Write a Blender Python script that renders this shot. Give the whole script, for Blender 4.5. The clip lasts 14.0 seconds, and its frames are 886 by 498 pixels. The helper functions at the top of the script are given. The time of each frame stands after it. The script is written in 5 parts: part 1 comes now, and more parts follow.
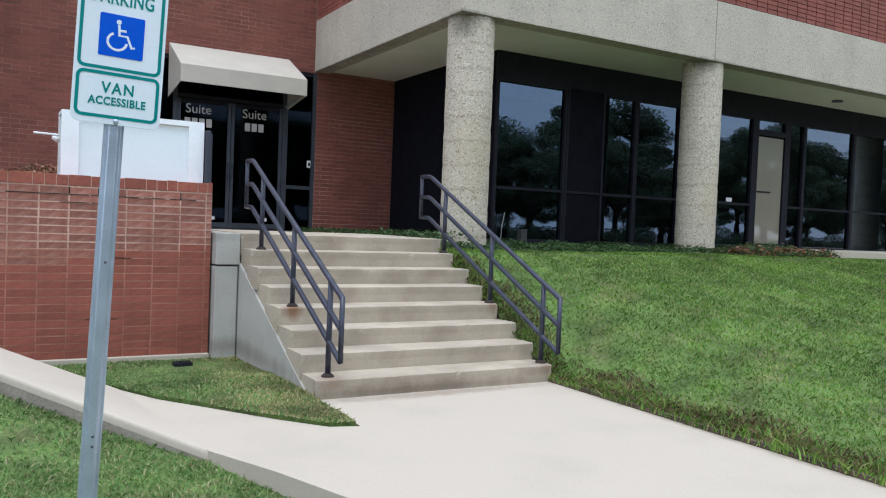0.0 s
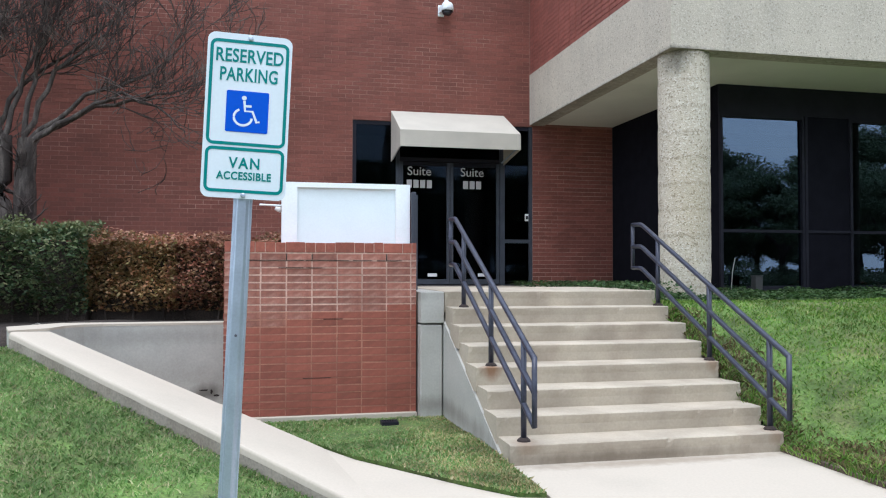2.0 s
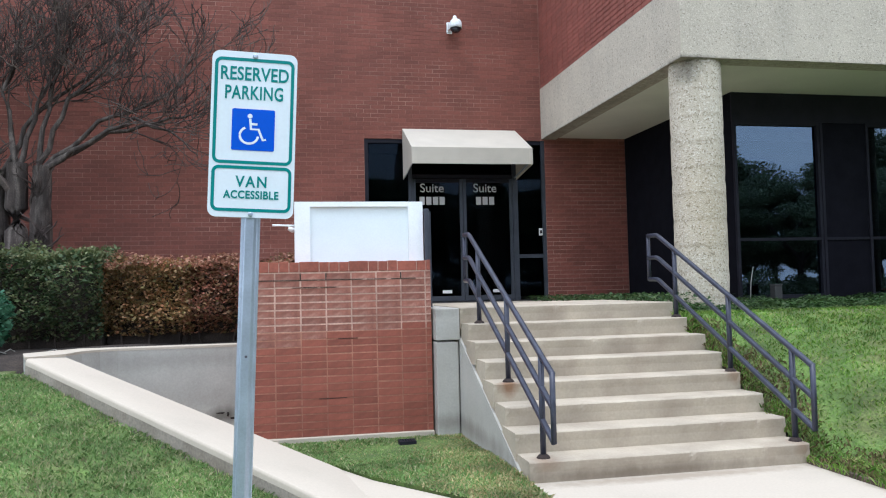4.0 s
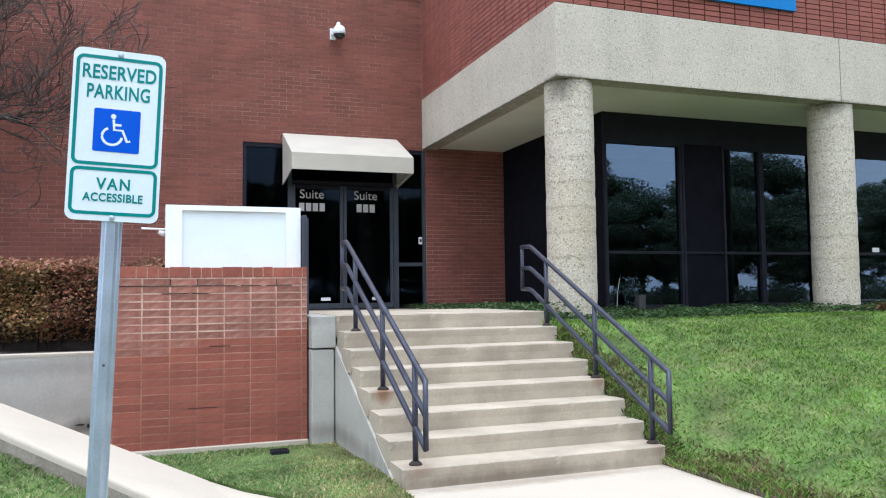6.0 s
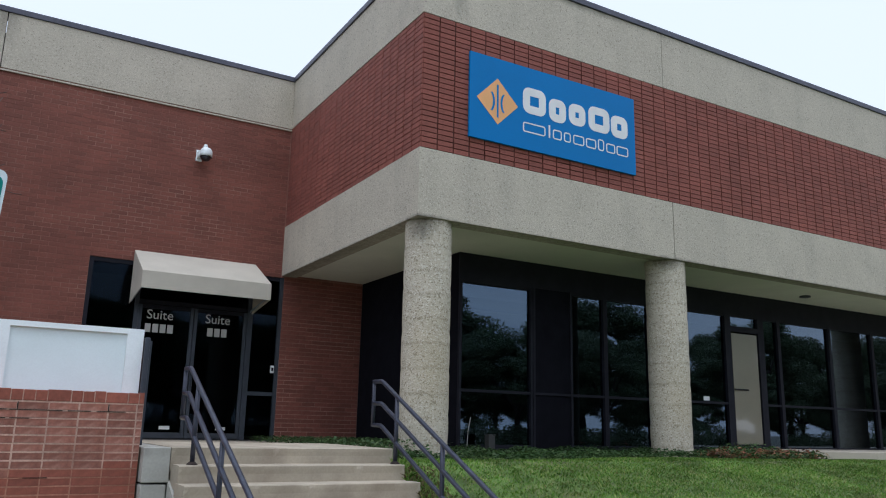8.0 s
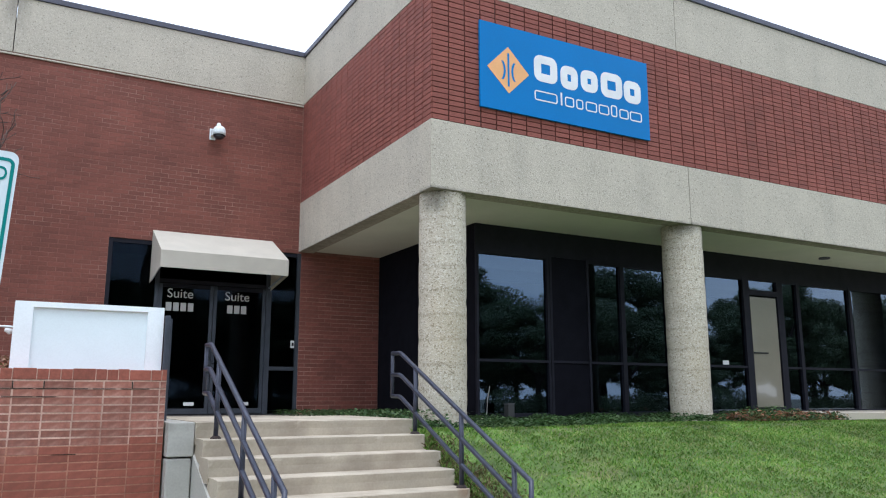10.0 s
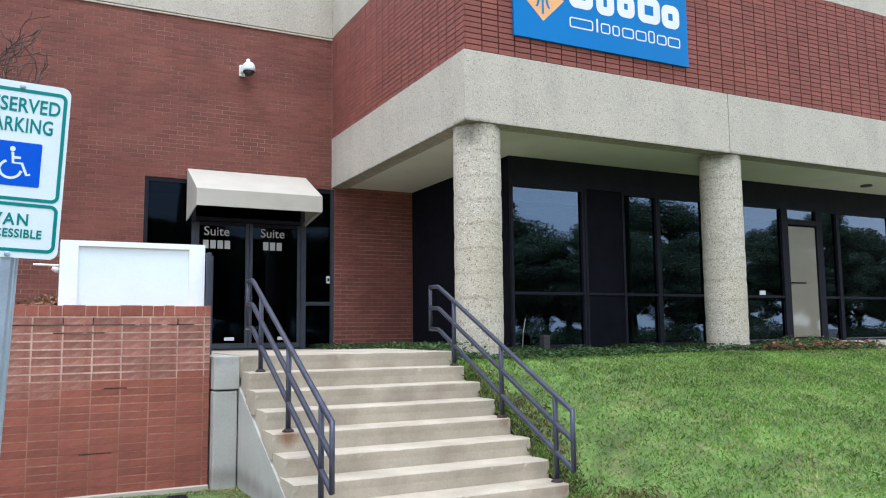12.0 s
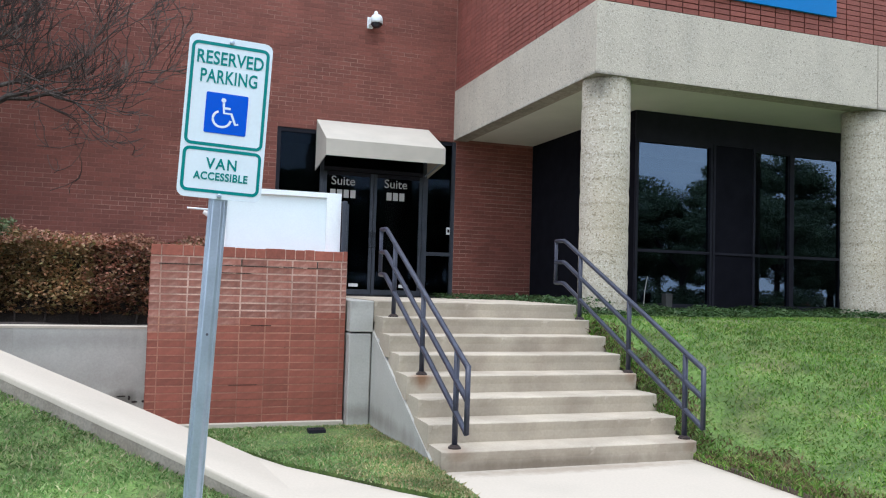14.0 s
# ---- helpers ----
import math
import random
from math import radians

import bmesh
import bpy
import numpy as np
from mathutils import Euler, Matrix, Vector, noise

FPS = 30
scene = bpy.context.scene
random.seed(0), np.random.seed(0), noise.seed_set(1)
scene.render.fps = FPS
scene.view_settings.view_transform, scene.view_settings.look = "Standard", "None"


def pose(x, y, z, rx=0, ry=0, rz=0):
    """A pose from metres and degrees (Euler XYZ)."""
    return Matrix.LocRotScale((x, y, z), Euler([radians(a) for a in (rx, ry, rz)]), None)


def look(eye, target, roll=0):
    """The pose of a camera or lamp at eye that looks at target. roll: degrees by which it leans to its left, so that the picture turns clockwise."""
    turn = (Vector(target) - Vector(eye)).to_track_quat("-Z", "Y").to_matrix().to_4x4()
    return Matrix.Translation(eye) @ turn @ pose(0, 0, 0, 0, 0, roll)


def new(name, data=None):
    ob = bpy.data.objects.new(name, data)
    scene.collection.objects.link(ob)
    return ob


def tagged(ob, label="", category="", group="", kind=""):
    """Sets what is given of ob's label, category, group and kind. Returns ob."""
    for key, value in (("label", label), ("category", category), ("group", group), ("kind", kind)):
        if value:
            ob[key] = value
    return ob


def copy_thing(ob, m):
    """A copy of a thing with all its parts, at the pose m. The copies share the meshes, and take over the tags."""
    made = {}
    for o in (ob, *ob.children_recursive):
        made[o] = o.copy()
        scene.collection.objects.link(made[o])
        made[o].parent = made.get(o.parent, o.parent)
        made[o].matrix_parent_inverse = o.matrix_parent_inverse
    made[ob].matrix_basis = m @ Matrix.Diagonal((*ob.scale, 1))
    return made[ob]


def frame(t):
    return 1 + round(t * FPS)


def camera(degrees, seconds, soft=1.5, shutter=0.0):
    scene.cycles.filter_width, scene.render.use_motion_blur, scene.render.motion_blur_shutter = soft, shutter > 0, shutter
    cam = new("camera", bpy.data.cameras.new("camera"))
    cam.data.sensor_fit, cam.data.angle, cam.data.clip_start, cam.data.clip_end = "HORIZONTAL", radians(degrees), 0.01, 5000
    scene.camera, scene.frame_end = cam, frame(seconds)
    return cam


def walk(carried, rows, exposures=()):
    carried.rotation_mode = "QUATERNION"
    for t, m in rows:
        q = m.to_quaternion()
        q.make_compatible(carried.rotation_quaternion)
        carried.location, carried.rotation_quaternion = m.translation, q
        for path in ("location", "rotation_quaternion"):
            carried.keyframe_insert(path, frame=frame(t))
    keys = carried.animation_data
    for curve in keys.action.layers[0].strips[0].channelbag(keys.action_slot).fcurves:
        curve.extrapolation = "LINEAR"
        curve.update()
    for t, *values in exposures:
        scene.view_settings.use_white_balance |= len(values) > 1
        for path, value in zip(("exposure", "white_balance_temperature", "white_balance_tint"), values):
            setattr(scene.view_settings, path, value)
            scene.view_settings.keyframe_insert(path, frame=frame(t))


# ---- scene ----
cam = camera(58.8, 14.0, 1.1)
PATH = [
    (0, (-5.395, -9.109, 1.435), (-4.397, -7.376, 1.373), 2.3),
    (0.2, (-5.311, -9.059, 1.43), (-4.4234, -7.2674, 1.4341), 1.33),
    (0.4, (-5.228, -9.01, 1.425), (-4.449, -7.1692, 1.499), -0.42),
    (0.5, (-5.186, -8.985, 1.422), (-4.474, -7.12, 1.542), 0.4),
    (0.7, (-5.121, -8.946, 1.435), (-4.3992, -7.0825, 1.5171), 1.53),
    (0.8, (-5.089, -8.926, 1.442), (-4.3309, -7.0761, 1.4944), 1.27),
    (1, (-5.024, -8.887, 1.455), (-4.396, -6.988, 1.455), 0.3),
    (1.2, (-4.99, -8.944, 1.464), (-4.4437, -7.0203, 1.4225), 0.19),
    (1.5, (-4.939, -9.029, 1.477), (-4.466, -7.085, 1.483), 0.4),
    (1.7, (-4.937, -9.015, 1.481), (-4.4478, -7.0764, 1.5146), 0.4),
    (2, (-4.933, -8.995, 1.487), (-4.501, -7.043, 1.54), 0.1),
    (2.2, (-4.932, -8.986, 1.482), (-4.5005, -7.0337, 1.5225), 0.43),
    (2.5, (-4.93, -8.973, 1.475), (-4.512, -7.018, 1.517), -0.9),
    (2.8, (-4.919, -8.95, 1.476), (-4.5282, -6.9882, 1.4652), -1.65),
    (3, (-4.912, -8.934, 1.476), (-4.512, -6.974, 1.492), -1.4),
    (3.2, (-4.911, -8.936, 1.477), (-4.5237, -6.9745, 1.5263), -1.44),
    (5.3, (-4.906, -8.956, 1.482), (-4.4797, -7.0055, 1.6007), -0.44),
    (5.5, (-4.905, -8.958, 1.483), (-4.455, -7.013, 1.604), -0.4),
    (5.7, (-4.895, -8.974, 1.483), (-4.3675, -7.0482, 1.5902), -0.15),
    (5.9, (-4.885, -8.991, 1.483), (-4.2511, -7.0972, 1.5943), -0.54),
    (6, (-4.88, -8.999, 1.483), (-4.197, -7.123, 1.594), -0.7),
    (6.1, (-4.877, -9.0, 1.496), (-4.1458, -7.1427, 1.6217), -0.8),
    (6.2, (-4.874, -9.001, 1.509), (-4.0885, -7.1688, 1.6708), -0.51),
    (6.4, (-4.868, -9.003, 1.536), (-3.9815, -7.2286, 1.792), -0.34),
    (6.5, (-4.865, -9.004, 1.549), (-3.91, -7.274, 1.857), -0.5),
    (6.6, (-4.868, -9.017, 1.547), (-3.9079, -7.3073, 1.9416), -0.51),
    (6.8, (-4.874, -9.042, 1.542), (-3.8984, -7.3534, 1.9845), -1.12),
    (7, (-4.88, -9.068, 1.538), (-3.894, -7.391, 2.004), 0.5),
    (7.2, (-4.877, -9.068, 1.54), (-3.9307, -7.3689, 2.0083), -0.08),
    (7.5, (-4.872, -9.067, 1.543), (-3.929, -7.37, 2.024), 0.5),
    (7.7, (-4.867, -9.063, 1.529), (-3.914, -7.3666, 1.9937), 0.51),
    (8, (-4.859, -9.056, 1.508), (-3.878, -7.369, 1.95), 1.3),
    (8.2, (-4.834, -9.023, 1.502), (-3.849, -7.335, 1.928), 1.5),
    (10.3, (-4.836, -9.107, 1.489), (-3.8843, -7.3832, 1.8411), -0.16),
    (10.5, (-4.834, -9.111, 1.487), (-3.871, -7.388, 1.812), 0.1),
    (11, (-4.837, -9.065, 1.494), (-3.894, -7.326, 1.79), 0.4),
    (11.3, (-4.847, -9.066, 1.492), (-3.9068, -7.3251, 1.7836), 0.54),
    (11.5, (-4.853, -9.067, 1.49), (-3.911, -7.322, 1.752), 1.5),
    (11.7, (-4.874, -9.05, 1.487), (-3.97, -7.284, 1.7397), 0.52),
    (12, (-4.905, -9.025, 1.483), (-4.009, -7.249, 1.692), -0.6),
    (12.1, (-4.934, -9.027, 1.477), (-4.0866, -7.2295, 1.7055), -0.98),
    (12.2, (-4.962, -9.029, 1.471), (-4.1502, -7.2126, 1.6771), -1.02),
    (12.4, (-5.019, -9.032, 1.458), (-4.268, -7.1822, 1.5713), -0.75),
    (12.5, (-5.048, -9.034, 1.452), (-4.319, -7.173, 1.509), -0.9),
    (12.7, (-5.082, -9.03, 1.455), (-4.331, -7.1769, 1.4774), 0.04),
    (13, (-5.133, -9.025, 1.459), (-4.417, -7.158, 1.52), 0.4),
    (13.2, (-5.144, -9.017, 1.462), (-4.4647, -7.1362, 1.5093), 1.21),
    (13.5, (-5.161, -9.004, 1.466), (-4.489, -7.121, 1.509), 1.3),
    (14, (-5.175, -9.048, 1.458), (-4.524, -7.159, 1.547), 1.7),
]
walk(cam, [(t, look(eye, target, roll)) for t, eye, target, roll in PATH],
     [(s, e, 5780, 10) for s, e in ((0, 0.15), (0.5, 0.1), (1.0, 0.32), (2.5, 0.42), (3.2, 0.42), (5.5, 0.55), (6.0, 0.6), (6.5, 0.72), (7.0, 0.43), (7.5, -0.14), (8.0, -0.33), (8.2, -0.33), (10.3, 0.4), (11.0, 0.52), (12.0, 0.58), (12.5, 0.52), (13.0, 0.4), (14.0, 0.42))])

# ---- world, sun ----
world = bpy.data.worlds.new("overcast_sky")
scene.world = world
world.use_nodes = True
wn, wl = world.node_tree.nodes, world.node_tree.links
sky = wn.new("ShaderNodeTexSky")
sky.sky_type, sky.sun_disc = "NISHITA", False
sky.sun_elevation, sky.sun_rotation = radians(76), radians(205)
sky.air_density, sky.dust_density = 1.2, 3.0
haze = wn.new("ShaderNodeMixRGB")
haze.inputs[0].default_value = 0.7
haze.inputs[2].default_value = (13.4, 13.8, 14.6, 1)
wl.new(sky.outputs[0], haze.inputs[1])
wl.new(haze.outputs[0], wn["Background"].inputs[0])
wn["Background"].inputs[1].default_value = 0.115
sun_data = bpy.data.lights.new("sun", "SUN")
sun_data.energy, sun_data.angle, sun_data.color = 1.55, radians(40), (1.0, 0.975, 0.95)
sun = new("sun", sun_data)
sun.matrix_world = look((-3, -4.5, 30), (0, 2, 0))


# ---- materials ----
def mat(name, color, rough=0.7, metal=0.0, scale=8.0, amount=0.25, fine=80.0, fine_amount=0.15, bump=0.2, bump_scale=60.0,
        random_amount=0.0, stain=None, stain_scale=1.2, stain_mix=0.5, spec=0.5, bump_dist=0.01, stretch=None):
    """Procedural surface: two scales of colour variation, optional per-object variation, stains and bump."""
    m = bpy.data.materials.new(name)
    m.use_nodes = True
    n, l = m.node_tree.nodes, m.node_tree.links
    b = n["Principled BSDF"]
    b.inputs["Roughness"].default_value = rough
    b.inputs["Metallic"].default_value = metal
    b.inputs["Specular IOR Level"].default_value = spec
    tc = n.new("ShaderNodeTexCoord")

    def noise_node(sc, detail=4):
        t = n.new("ShaderNodeTexNoise")
        t.inputs["Scale"].default_value = sc
        t.inputs["Detail"].default_value = detail
        l.new(tc.outputs["Object"], t.inputs["Vector"])
        return t

    def vary(prev, fac_socket, lo, hi):
        mr = n.new("ShaderNodeMapRange")
        mr.inputs["From Min"].default_value, mr.inputs["From Max"].default_value = 0.3, 0.7
        mr.inputs["To Min"].default_value, mr.inputs["To Max"].default_value = lo, hi
        l.new(fac_socket, mr.inputs["Value"])
        mx = n.new("ShaderNodeVectorMath")
        mx.operation = "SCALE"
        l.new(prev, mx.inputs[0])
        l.new(mr.outputs[0], mx.inputs["Scale"])
        return mx.outputs[0]

    rgb = n.new("ShaderNodeRGB")
    rgb.outputs[0].default_value = (*color, 1)
    out = rgb.outputs[0]
    if stain:
        st = noise_node(stain_scale, 6)
        if stretch:
            mp = n.new("ShaderNodeMapping")
            mp.inputs["Scale"].default_value = stretch
            l.new(tc.outputs["Object"], mp.inputs["Vector"])
            l.new(mp.outputs[0], st.inputs["Vector"])
        ramp = n.new("ShaderNodeMapRange")
        ramp.inputs["From Min"].default_value, ramp.inputs["From Max"].default_value = 0.48, 0.7
        ramp.inputs["To Max"].default_value = stain_mix
        l.new(st.outputs["Fac"], ramp.inputs["Value"])
        mx = n.new("ShaderNodeMixRGB")
        mx.inputs[2].default_value = (*stain, 1)
        l.new(ramp.outputs[0], mx.inputs[0])
        l.new(out, mx.inputs[1])
        out = mx.outputs[0]
    out = vary(out, noise_node(scale).outputs["Fac"], 1 - amount, 1 + amount)
    out = vary(out, noise_node(fine, 3).outputs["Fac"], 1 - fine_amount, 1 + fine_amount)
    if random_amount:
        info = n.new("ShaderNodeObjectInfo")
        geo = n.new("ShaderNodeNewGeometry")
        add = n.new("ShaderNodeMath")
        add.operation = "ADD"
        l.new(info.outputs["Random"], add.inputs[0])
        l.new(geo.outputs["Random Per Island"], add.inputs[1])
        fr = n.new("ShaderNodeMath")
        fr.operation = "FRACT"
        l.new(add.outputs[0], fr.inputs[0])
        mr = n.new("ShaderNodeMapRange")
        mr.inputs["To Min"].default_value, mr.inputs["To Max"].default_value = 1 - random_amount, 1 + random_amount
        l.new(fr.outputs[0], mr.inputs["Value"])
        mx = n.new("ShaderNodeVectorMath")
        mx.operation = "SCALE"
        l.new(out, mx.inputs[0])
        l.new(mr.outputs[0], mx.inputs["Scale"])
        out = mx.outputs[0]
    l.new(out, b.inputs["Base Color"])
    if bump:
        bp = n.new("ShaderNodeBump")
        bp.inputs["Strength"].default_value = bump
        bp.inputs["Distance"].default_value = bump_dist
        l.new(noise_node(bump_scale, 6).outputs["Fac"], bp.inputs["Height"])
        l.new(bp.outputs[0], b.inputs["Normal"])
    return m


def aggregate(name, color, pit, speck, vscale=55.0, bump=0.6, streak=0.35, pits=0.95, lifts=0.0):
    """Exposed-aggregate concrete: pale matrix, pale stones and dark pits by Voronoi cells, and formwork lift lines."""
    m = mat(name, color, 0.9, 0, 1.6, 0.08, 22, 0.07, 0)
    n, l = m.node_tree.nodes, m.node_tree.links
    b = n["Principled BSDF"]
    src = b.inputs["Base Color"].links[0].from_socket
    tc = n.new("ShaderNodeTexCoord")
    v = n.new("ShaderNodeTexVoronoi")
    v.inputs["Scale"].default_value = vscale
    l.new(tc.outputs["Object"], v.inputs["Vector"])
    sep = n.new("ShaderNodeSeparateColor")
    l.new(v.outputs["Color"], sep.inputs[0])
    for channel, lo, hi, colour in ((0, pits, pits + 0.02, pit), (1, 0.8, 0.86, speck)):
        mr = n.new("ShaderNodeMapRange")
        mr.inputs["From Min"].default_value, mr.inputs["From Max"].default_value = lo, hi
        mr.inputs["To Max"].default_value = 0.75
        l.new(sep.outputs[channel], mr.inputs["Value"])
        mx = n.new("ShaderNodeMixRGB")
        mx.inputs[2].default_value = (*colour, 1)
        l.new(mr.outputs[0], mx.inputs[0])
        l.new(src, mx.inputs[1])
        src = mx.outputs[0]
    # rain streaks running down the face
    mp = n.new("ShaderNodeMapping")
    mp.inputs["Scale"].default_value = (2.2, 2.2, 0.12)
    l.new(tc.outputs["Object"], mp.inputs["Vector"])
    ns = n.new("ShaderNodeTexNoise")
    ns.inputs["Scale"].default_value, ns.inputs["Detail"].default_value = 1.0, 5
    l.new(mp.outputs[0], ns.inputs["Vector"])
    mr = n.new("ShaderNodeMapRange")
    mr.inputs["From Min"].default_value, mr.inputs["From Max"].default_value = 0.52, 0.72
    mr.inputs["To Max"].default_value = streak
    l.new(ns.outputs["Fac"], mr.inputs["Value"])
    mx = n.new("ShaderNodeMixRGB")
    mx.inputs[2].default_value = (0.17, 0.16, 0.14, 1)
    l.new(mr.outputs[0], mx.inputs[0])
    l.new(src, mx.inputs[1])
    src = mx.outputs[0]
    if lifts:
        # rough, pitted seams where one lift of concrete met the next
        xyz = n.new("ShaderNodeSeparateXYZ")
        l.new(tc.outputs["Object"], xyz.inputs[0])
        wob = n.new("ShaderNodeTexNoise")
        wob.inputs["Scale"].default_value, wob.inputs["Detail"].default_value = 6.0, 4
        l.new(tc.outputs["Object"], wob.inputs["Vector"])
        z1 = n.new("ShaderNodeMath")
        z1.operation = "MULTIPLY_ADD"
        z1.inputs[1].default_value = 0.09
        l.new(wob.outputs["Fac"], z1.inputs[0])
        l.new(xyz.outputs["Z"], z1.inputs[2])
        z2 = n.new("ShaderNodeMath")
        z2.operation = "PINGPONG"
        z2.inputs[1].default_value = 0.165
        l.new(z1.outputs[0], z2.inputs[0])
        near = n.new("ShaderNodeMapRange")
        near.inputs["From Min"].default_value, near.inputs["From Max"].default_value = 0.035, 0.0
        l.new(z2.outputs[0], near.inputs["Value"])
        grains = n.new("ShaderNodeMapRange")
        grains.inputs["From Min"].default_value, grains.inputs["From Max"].default_value = 0.35, 0.75
        grains.inputs["To Max"].default_value = lifts
        l.new(sep.outputs[2], grains.inputs["Value"])
        both = n.new("ShaderNodeMath")
        both.operation = "MULTIPLY"
        l.new(near.outputs[0], both.inputs[0])
        l.new(grains.outputs[0], both.inputs[1])
        mx = n.new("ShaderNodeMixRGB")
        mx.inputs[2].default_value = (*pit, 1)
        l.new(both.outputs[0], mx.inputs[0])
        l.new(src, mx.inputs[1])
        src = mx.outputs[0]
    l.new(src, b.inputs["Base Color"])
    bp = n.new("ShaderNodeBump")
    bp.inputs["Strength"].default_value, bp.inputs["Distance"].default_value = bump, 0.012
    l.new(v.outputs["Distance"], bp.inputs["Height"])
    l.new(bp.outputs[0], b.inputs["Normal"])
    return m


M_BRICK = mat("brick_red", (0.19, 0.063, 0.044), 0.85, 0, 1.3, 0.14, 25, 0.14, 0.35, 120, 0.16)
M_BRICK_BAND = mat("brick_band", (0.235, 0.071, 0.051), 0.8, 0, 1.0, 0.12, 25, 0.12, 0.35, 120, 0.12)
M_BRICK_LOW = mat("brick_low_wall", (0.25, 0.075, 0.048), 0.85, 0, 2.2, 0.2, 25, 0.16, 0.4, 120, 0.16)
M_BRICK_TOP = mat("brick_low_wall_weathered", (0.275, 0.108, 0.076), 0.9, 0, 3, 0.2, 30, 0.2, 0.4, 120, 0.2, stain=(0.46, 0.31, 0.25), stain_mix=0.42, stain_scale=6.0)
M_MORTAR = mat("mortar_red_grey", (0.25, 0.115, 0.085), 0.95, 0, 2.0, 0.25, 40, 0.2, 0.3, 90, stain=(0.42, 0.27, 0.21), stain_mix=0.8, stain_scale=0.9, stretch=(0.9, 0.9, 2.2))
M_MORTAR_DARK = mat("mortar_dark", (0.075, 0.034, 0.029), 0.95, 0, 2.0, 0.3, 40, 0.2, 0.3, 90, stain=(0.19, 0.075, 0.058), stain_mix=0.95, stain_scale=0.7)
M_MORTAR_PALE = mat("mortar_pale", (0.50, 0.335, 0.265), 0.95, 0, 1.6, 0.3, 40, 0.2, 0.3, 90, stain=(0.3, 0.14, 0.1), stain_mix=0.6, stain_scale=3.0)
M_MORTAR_LOW = mat("mortar_low", (0.38, 0.185, 0.125), 0.95, 0, 1.6, 0.3, 40, 0.2, 0.3, 90, stain=(0.2, 0.075, 0.05), stain_mix=0.6, stain_scale=1.3)
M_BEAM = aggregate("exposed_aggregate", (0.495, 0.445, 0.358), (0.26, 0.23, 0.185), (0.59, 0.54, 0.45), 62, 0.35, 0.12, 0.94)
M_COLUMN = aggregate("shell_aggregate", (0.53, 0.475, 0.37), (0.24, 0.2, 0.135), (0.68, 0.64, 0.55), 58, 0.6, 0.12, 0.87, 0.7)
M_COPING = mat("dark_metal_coping", (0.085, 0.085, 0.11), 0.5, 0.3, 3, 0.2, 50, 0.1, 0.05)
M_SOFFIT = mat("painted_soffit", (0.72, 0.71, 0.62), 0.9, 0, 1.5, 0.05, 60, 0.04, 0.1, 150)
M_STEP = mat("step_concrete", (0.42, 0.365, 0.28), 0.9, 0, 2.2, 0.14, 45, 0.06, 0.15, 140, stain=(0.24, 0.19, 0.14), stain_mix=0.5, stain_scale=2.0)
M_CHEEK = mat("grey_concrete", (0.41, 0.40, 0.36), 0.9, 0, 1.4, 0.12, 50, 0.06, 0.12, 120, stain=(0.27, 0.25, 0.22), stain_mix=0.45, stain_scale=1.8)
M_WALK = mat("walkway_concrete", (0.47, 0.415, 0.335), 0.92, 0, 1.2, 0.07, 50, 0.04, 0.1, 160, stain=(0.38, 0.33, 0.27), stain_mix=0.4)
M_RAIL = mat("navy_painted_steel", (0.032, 0.036, 0.058), 0.36, 0.1, 12, 0.25, 120, 0.2, 0.15, 90, stain=(0.06, 0.07, 0.09), stain_mix=0.3, stain_scale=9)
M_RUST = mat("rusty_steel", (0.035, 0.024, 0.02), 0.85, 0.2, 20, 0.3, 90, 0.2, 0.3)
M_FRAME = mat("dark_aluminium", (0.018, 0.018, 0.025), 0.6, 0.0, 5, 0.15, 60, 0.1, 0.03, spec=0.12)
M_RETURN = mat("dark_panel", (0.011, 0.011, 0.015), 0.95, 0.0, 5, 0.15, 60, 0.1, 0.0, spec=0.02)
M_ALU = mat("grey_aluminium", (0.06, 0.068, 0.085), 0.4, 0.5, 5, 0.15, 60, 0.1, 0.03)
M_AWNING = mat("cream_canvas", (0.52, 0.485, 0.41), 0.9, 0, 2.5, 0.06, 200, 0.08, 0.2, 300)
M_WHITE = mat("white_painted_metal", (0.82, 0.88, 0.89), 0.45, 0, 3, 0.04, 60, 0.03, 0.05)
M_PANEL = mat("white_acrylic", (0.75, 0.855, 0.87), 0.3, 0, 2, 0.03, 60, 0.02, 0.0)
M_GALV = mat("galvanised_steel", (0.40, 0.46, 0.55), 0.3, 0.5, 9, 0.12, 120, 0.06, 0.04, 60)
M_SIGN_WHITE = mat("sign_white", (0.68, 0.75, 0.80), 0.4, 0, 5, 0.03, 90, 0.02, 0.0)
M_SIGN_GREEN = mat("sign_green", (0.0, 0.2, 0.19), 0.4, 0, 5, 0.05, 90, 0.03, 0.0, spec=0.25)
M_SIGN_BLUE = mat("sign_blue", (0.0, 0.08, 0.58), 0.4, 0, 5, 0.05, 90, 0.03, 0.0, spec=0.2)
M_BOARD_BLUE = mat("board_blue", (0.002, 0.168, 0.47), 0.45, 0, 1.0, 0.05, 40, 0.03, 0.0, spec=0.2)
M_BOARD_ORANGE = mat("board_orange", (0.80, 0.40, 0.15), 0.5, 0, 2, 0.05, 40, 0.03, 0.0)
M_LETTER = mat("letter_white", (0.75, 0.75, 0.74), 0.5, 0, 4, 0.06, 60, 0.04, 0.0)
M_SUITE = mat("grey_vinyl_letter", (0.55, 0.55, 0.54), 0.6, 0, 4, 0.06, 60, 0.04, 0.0)
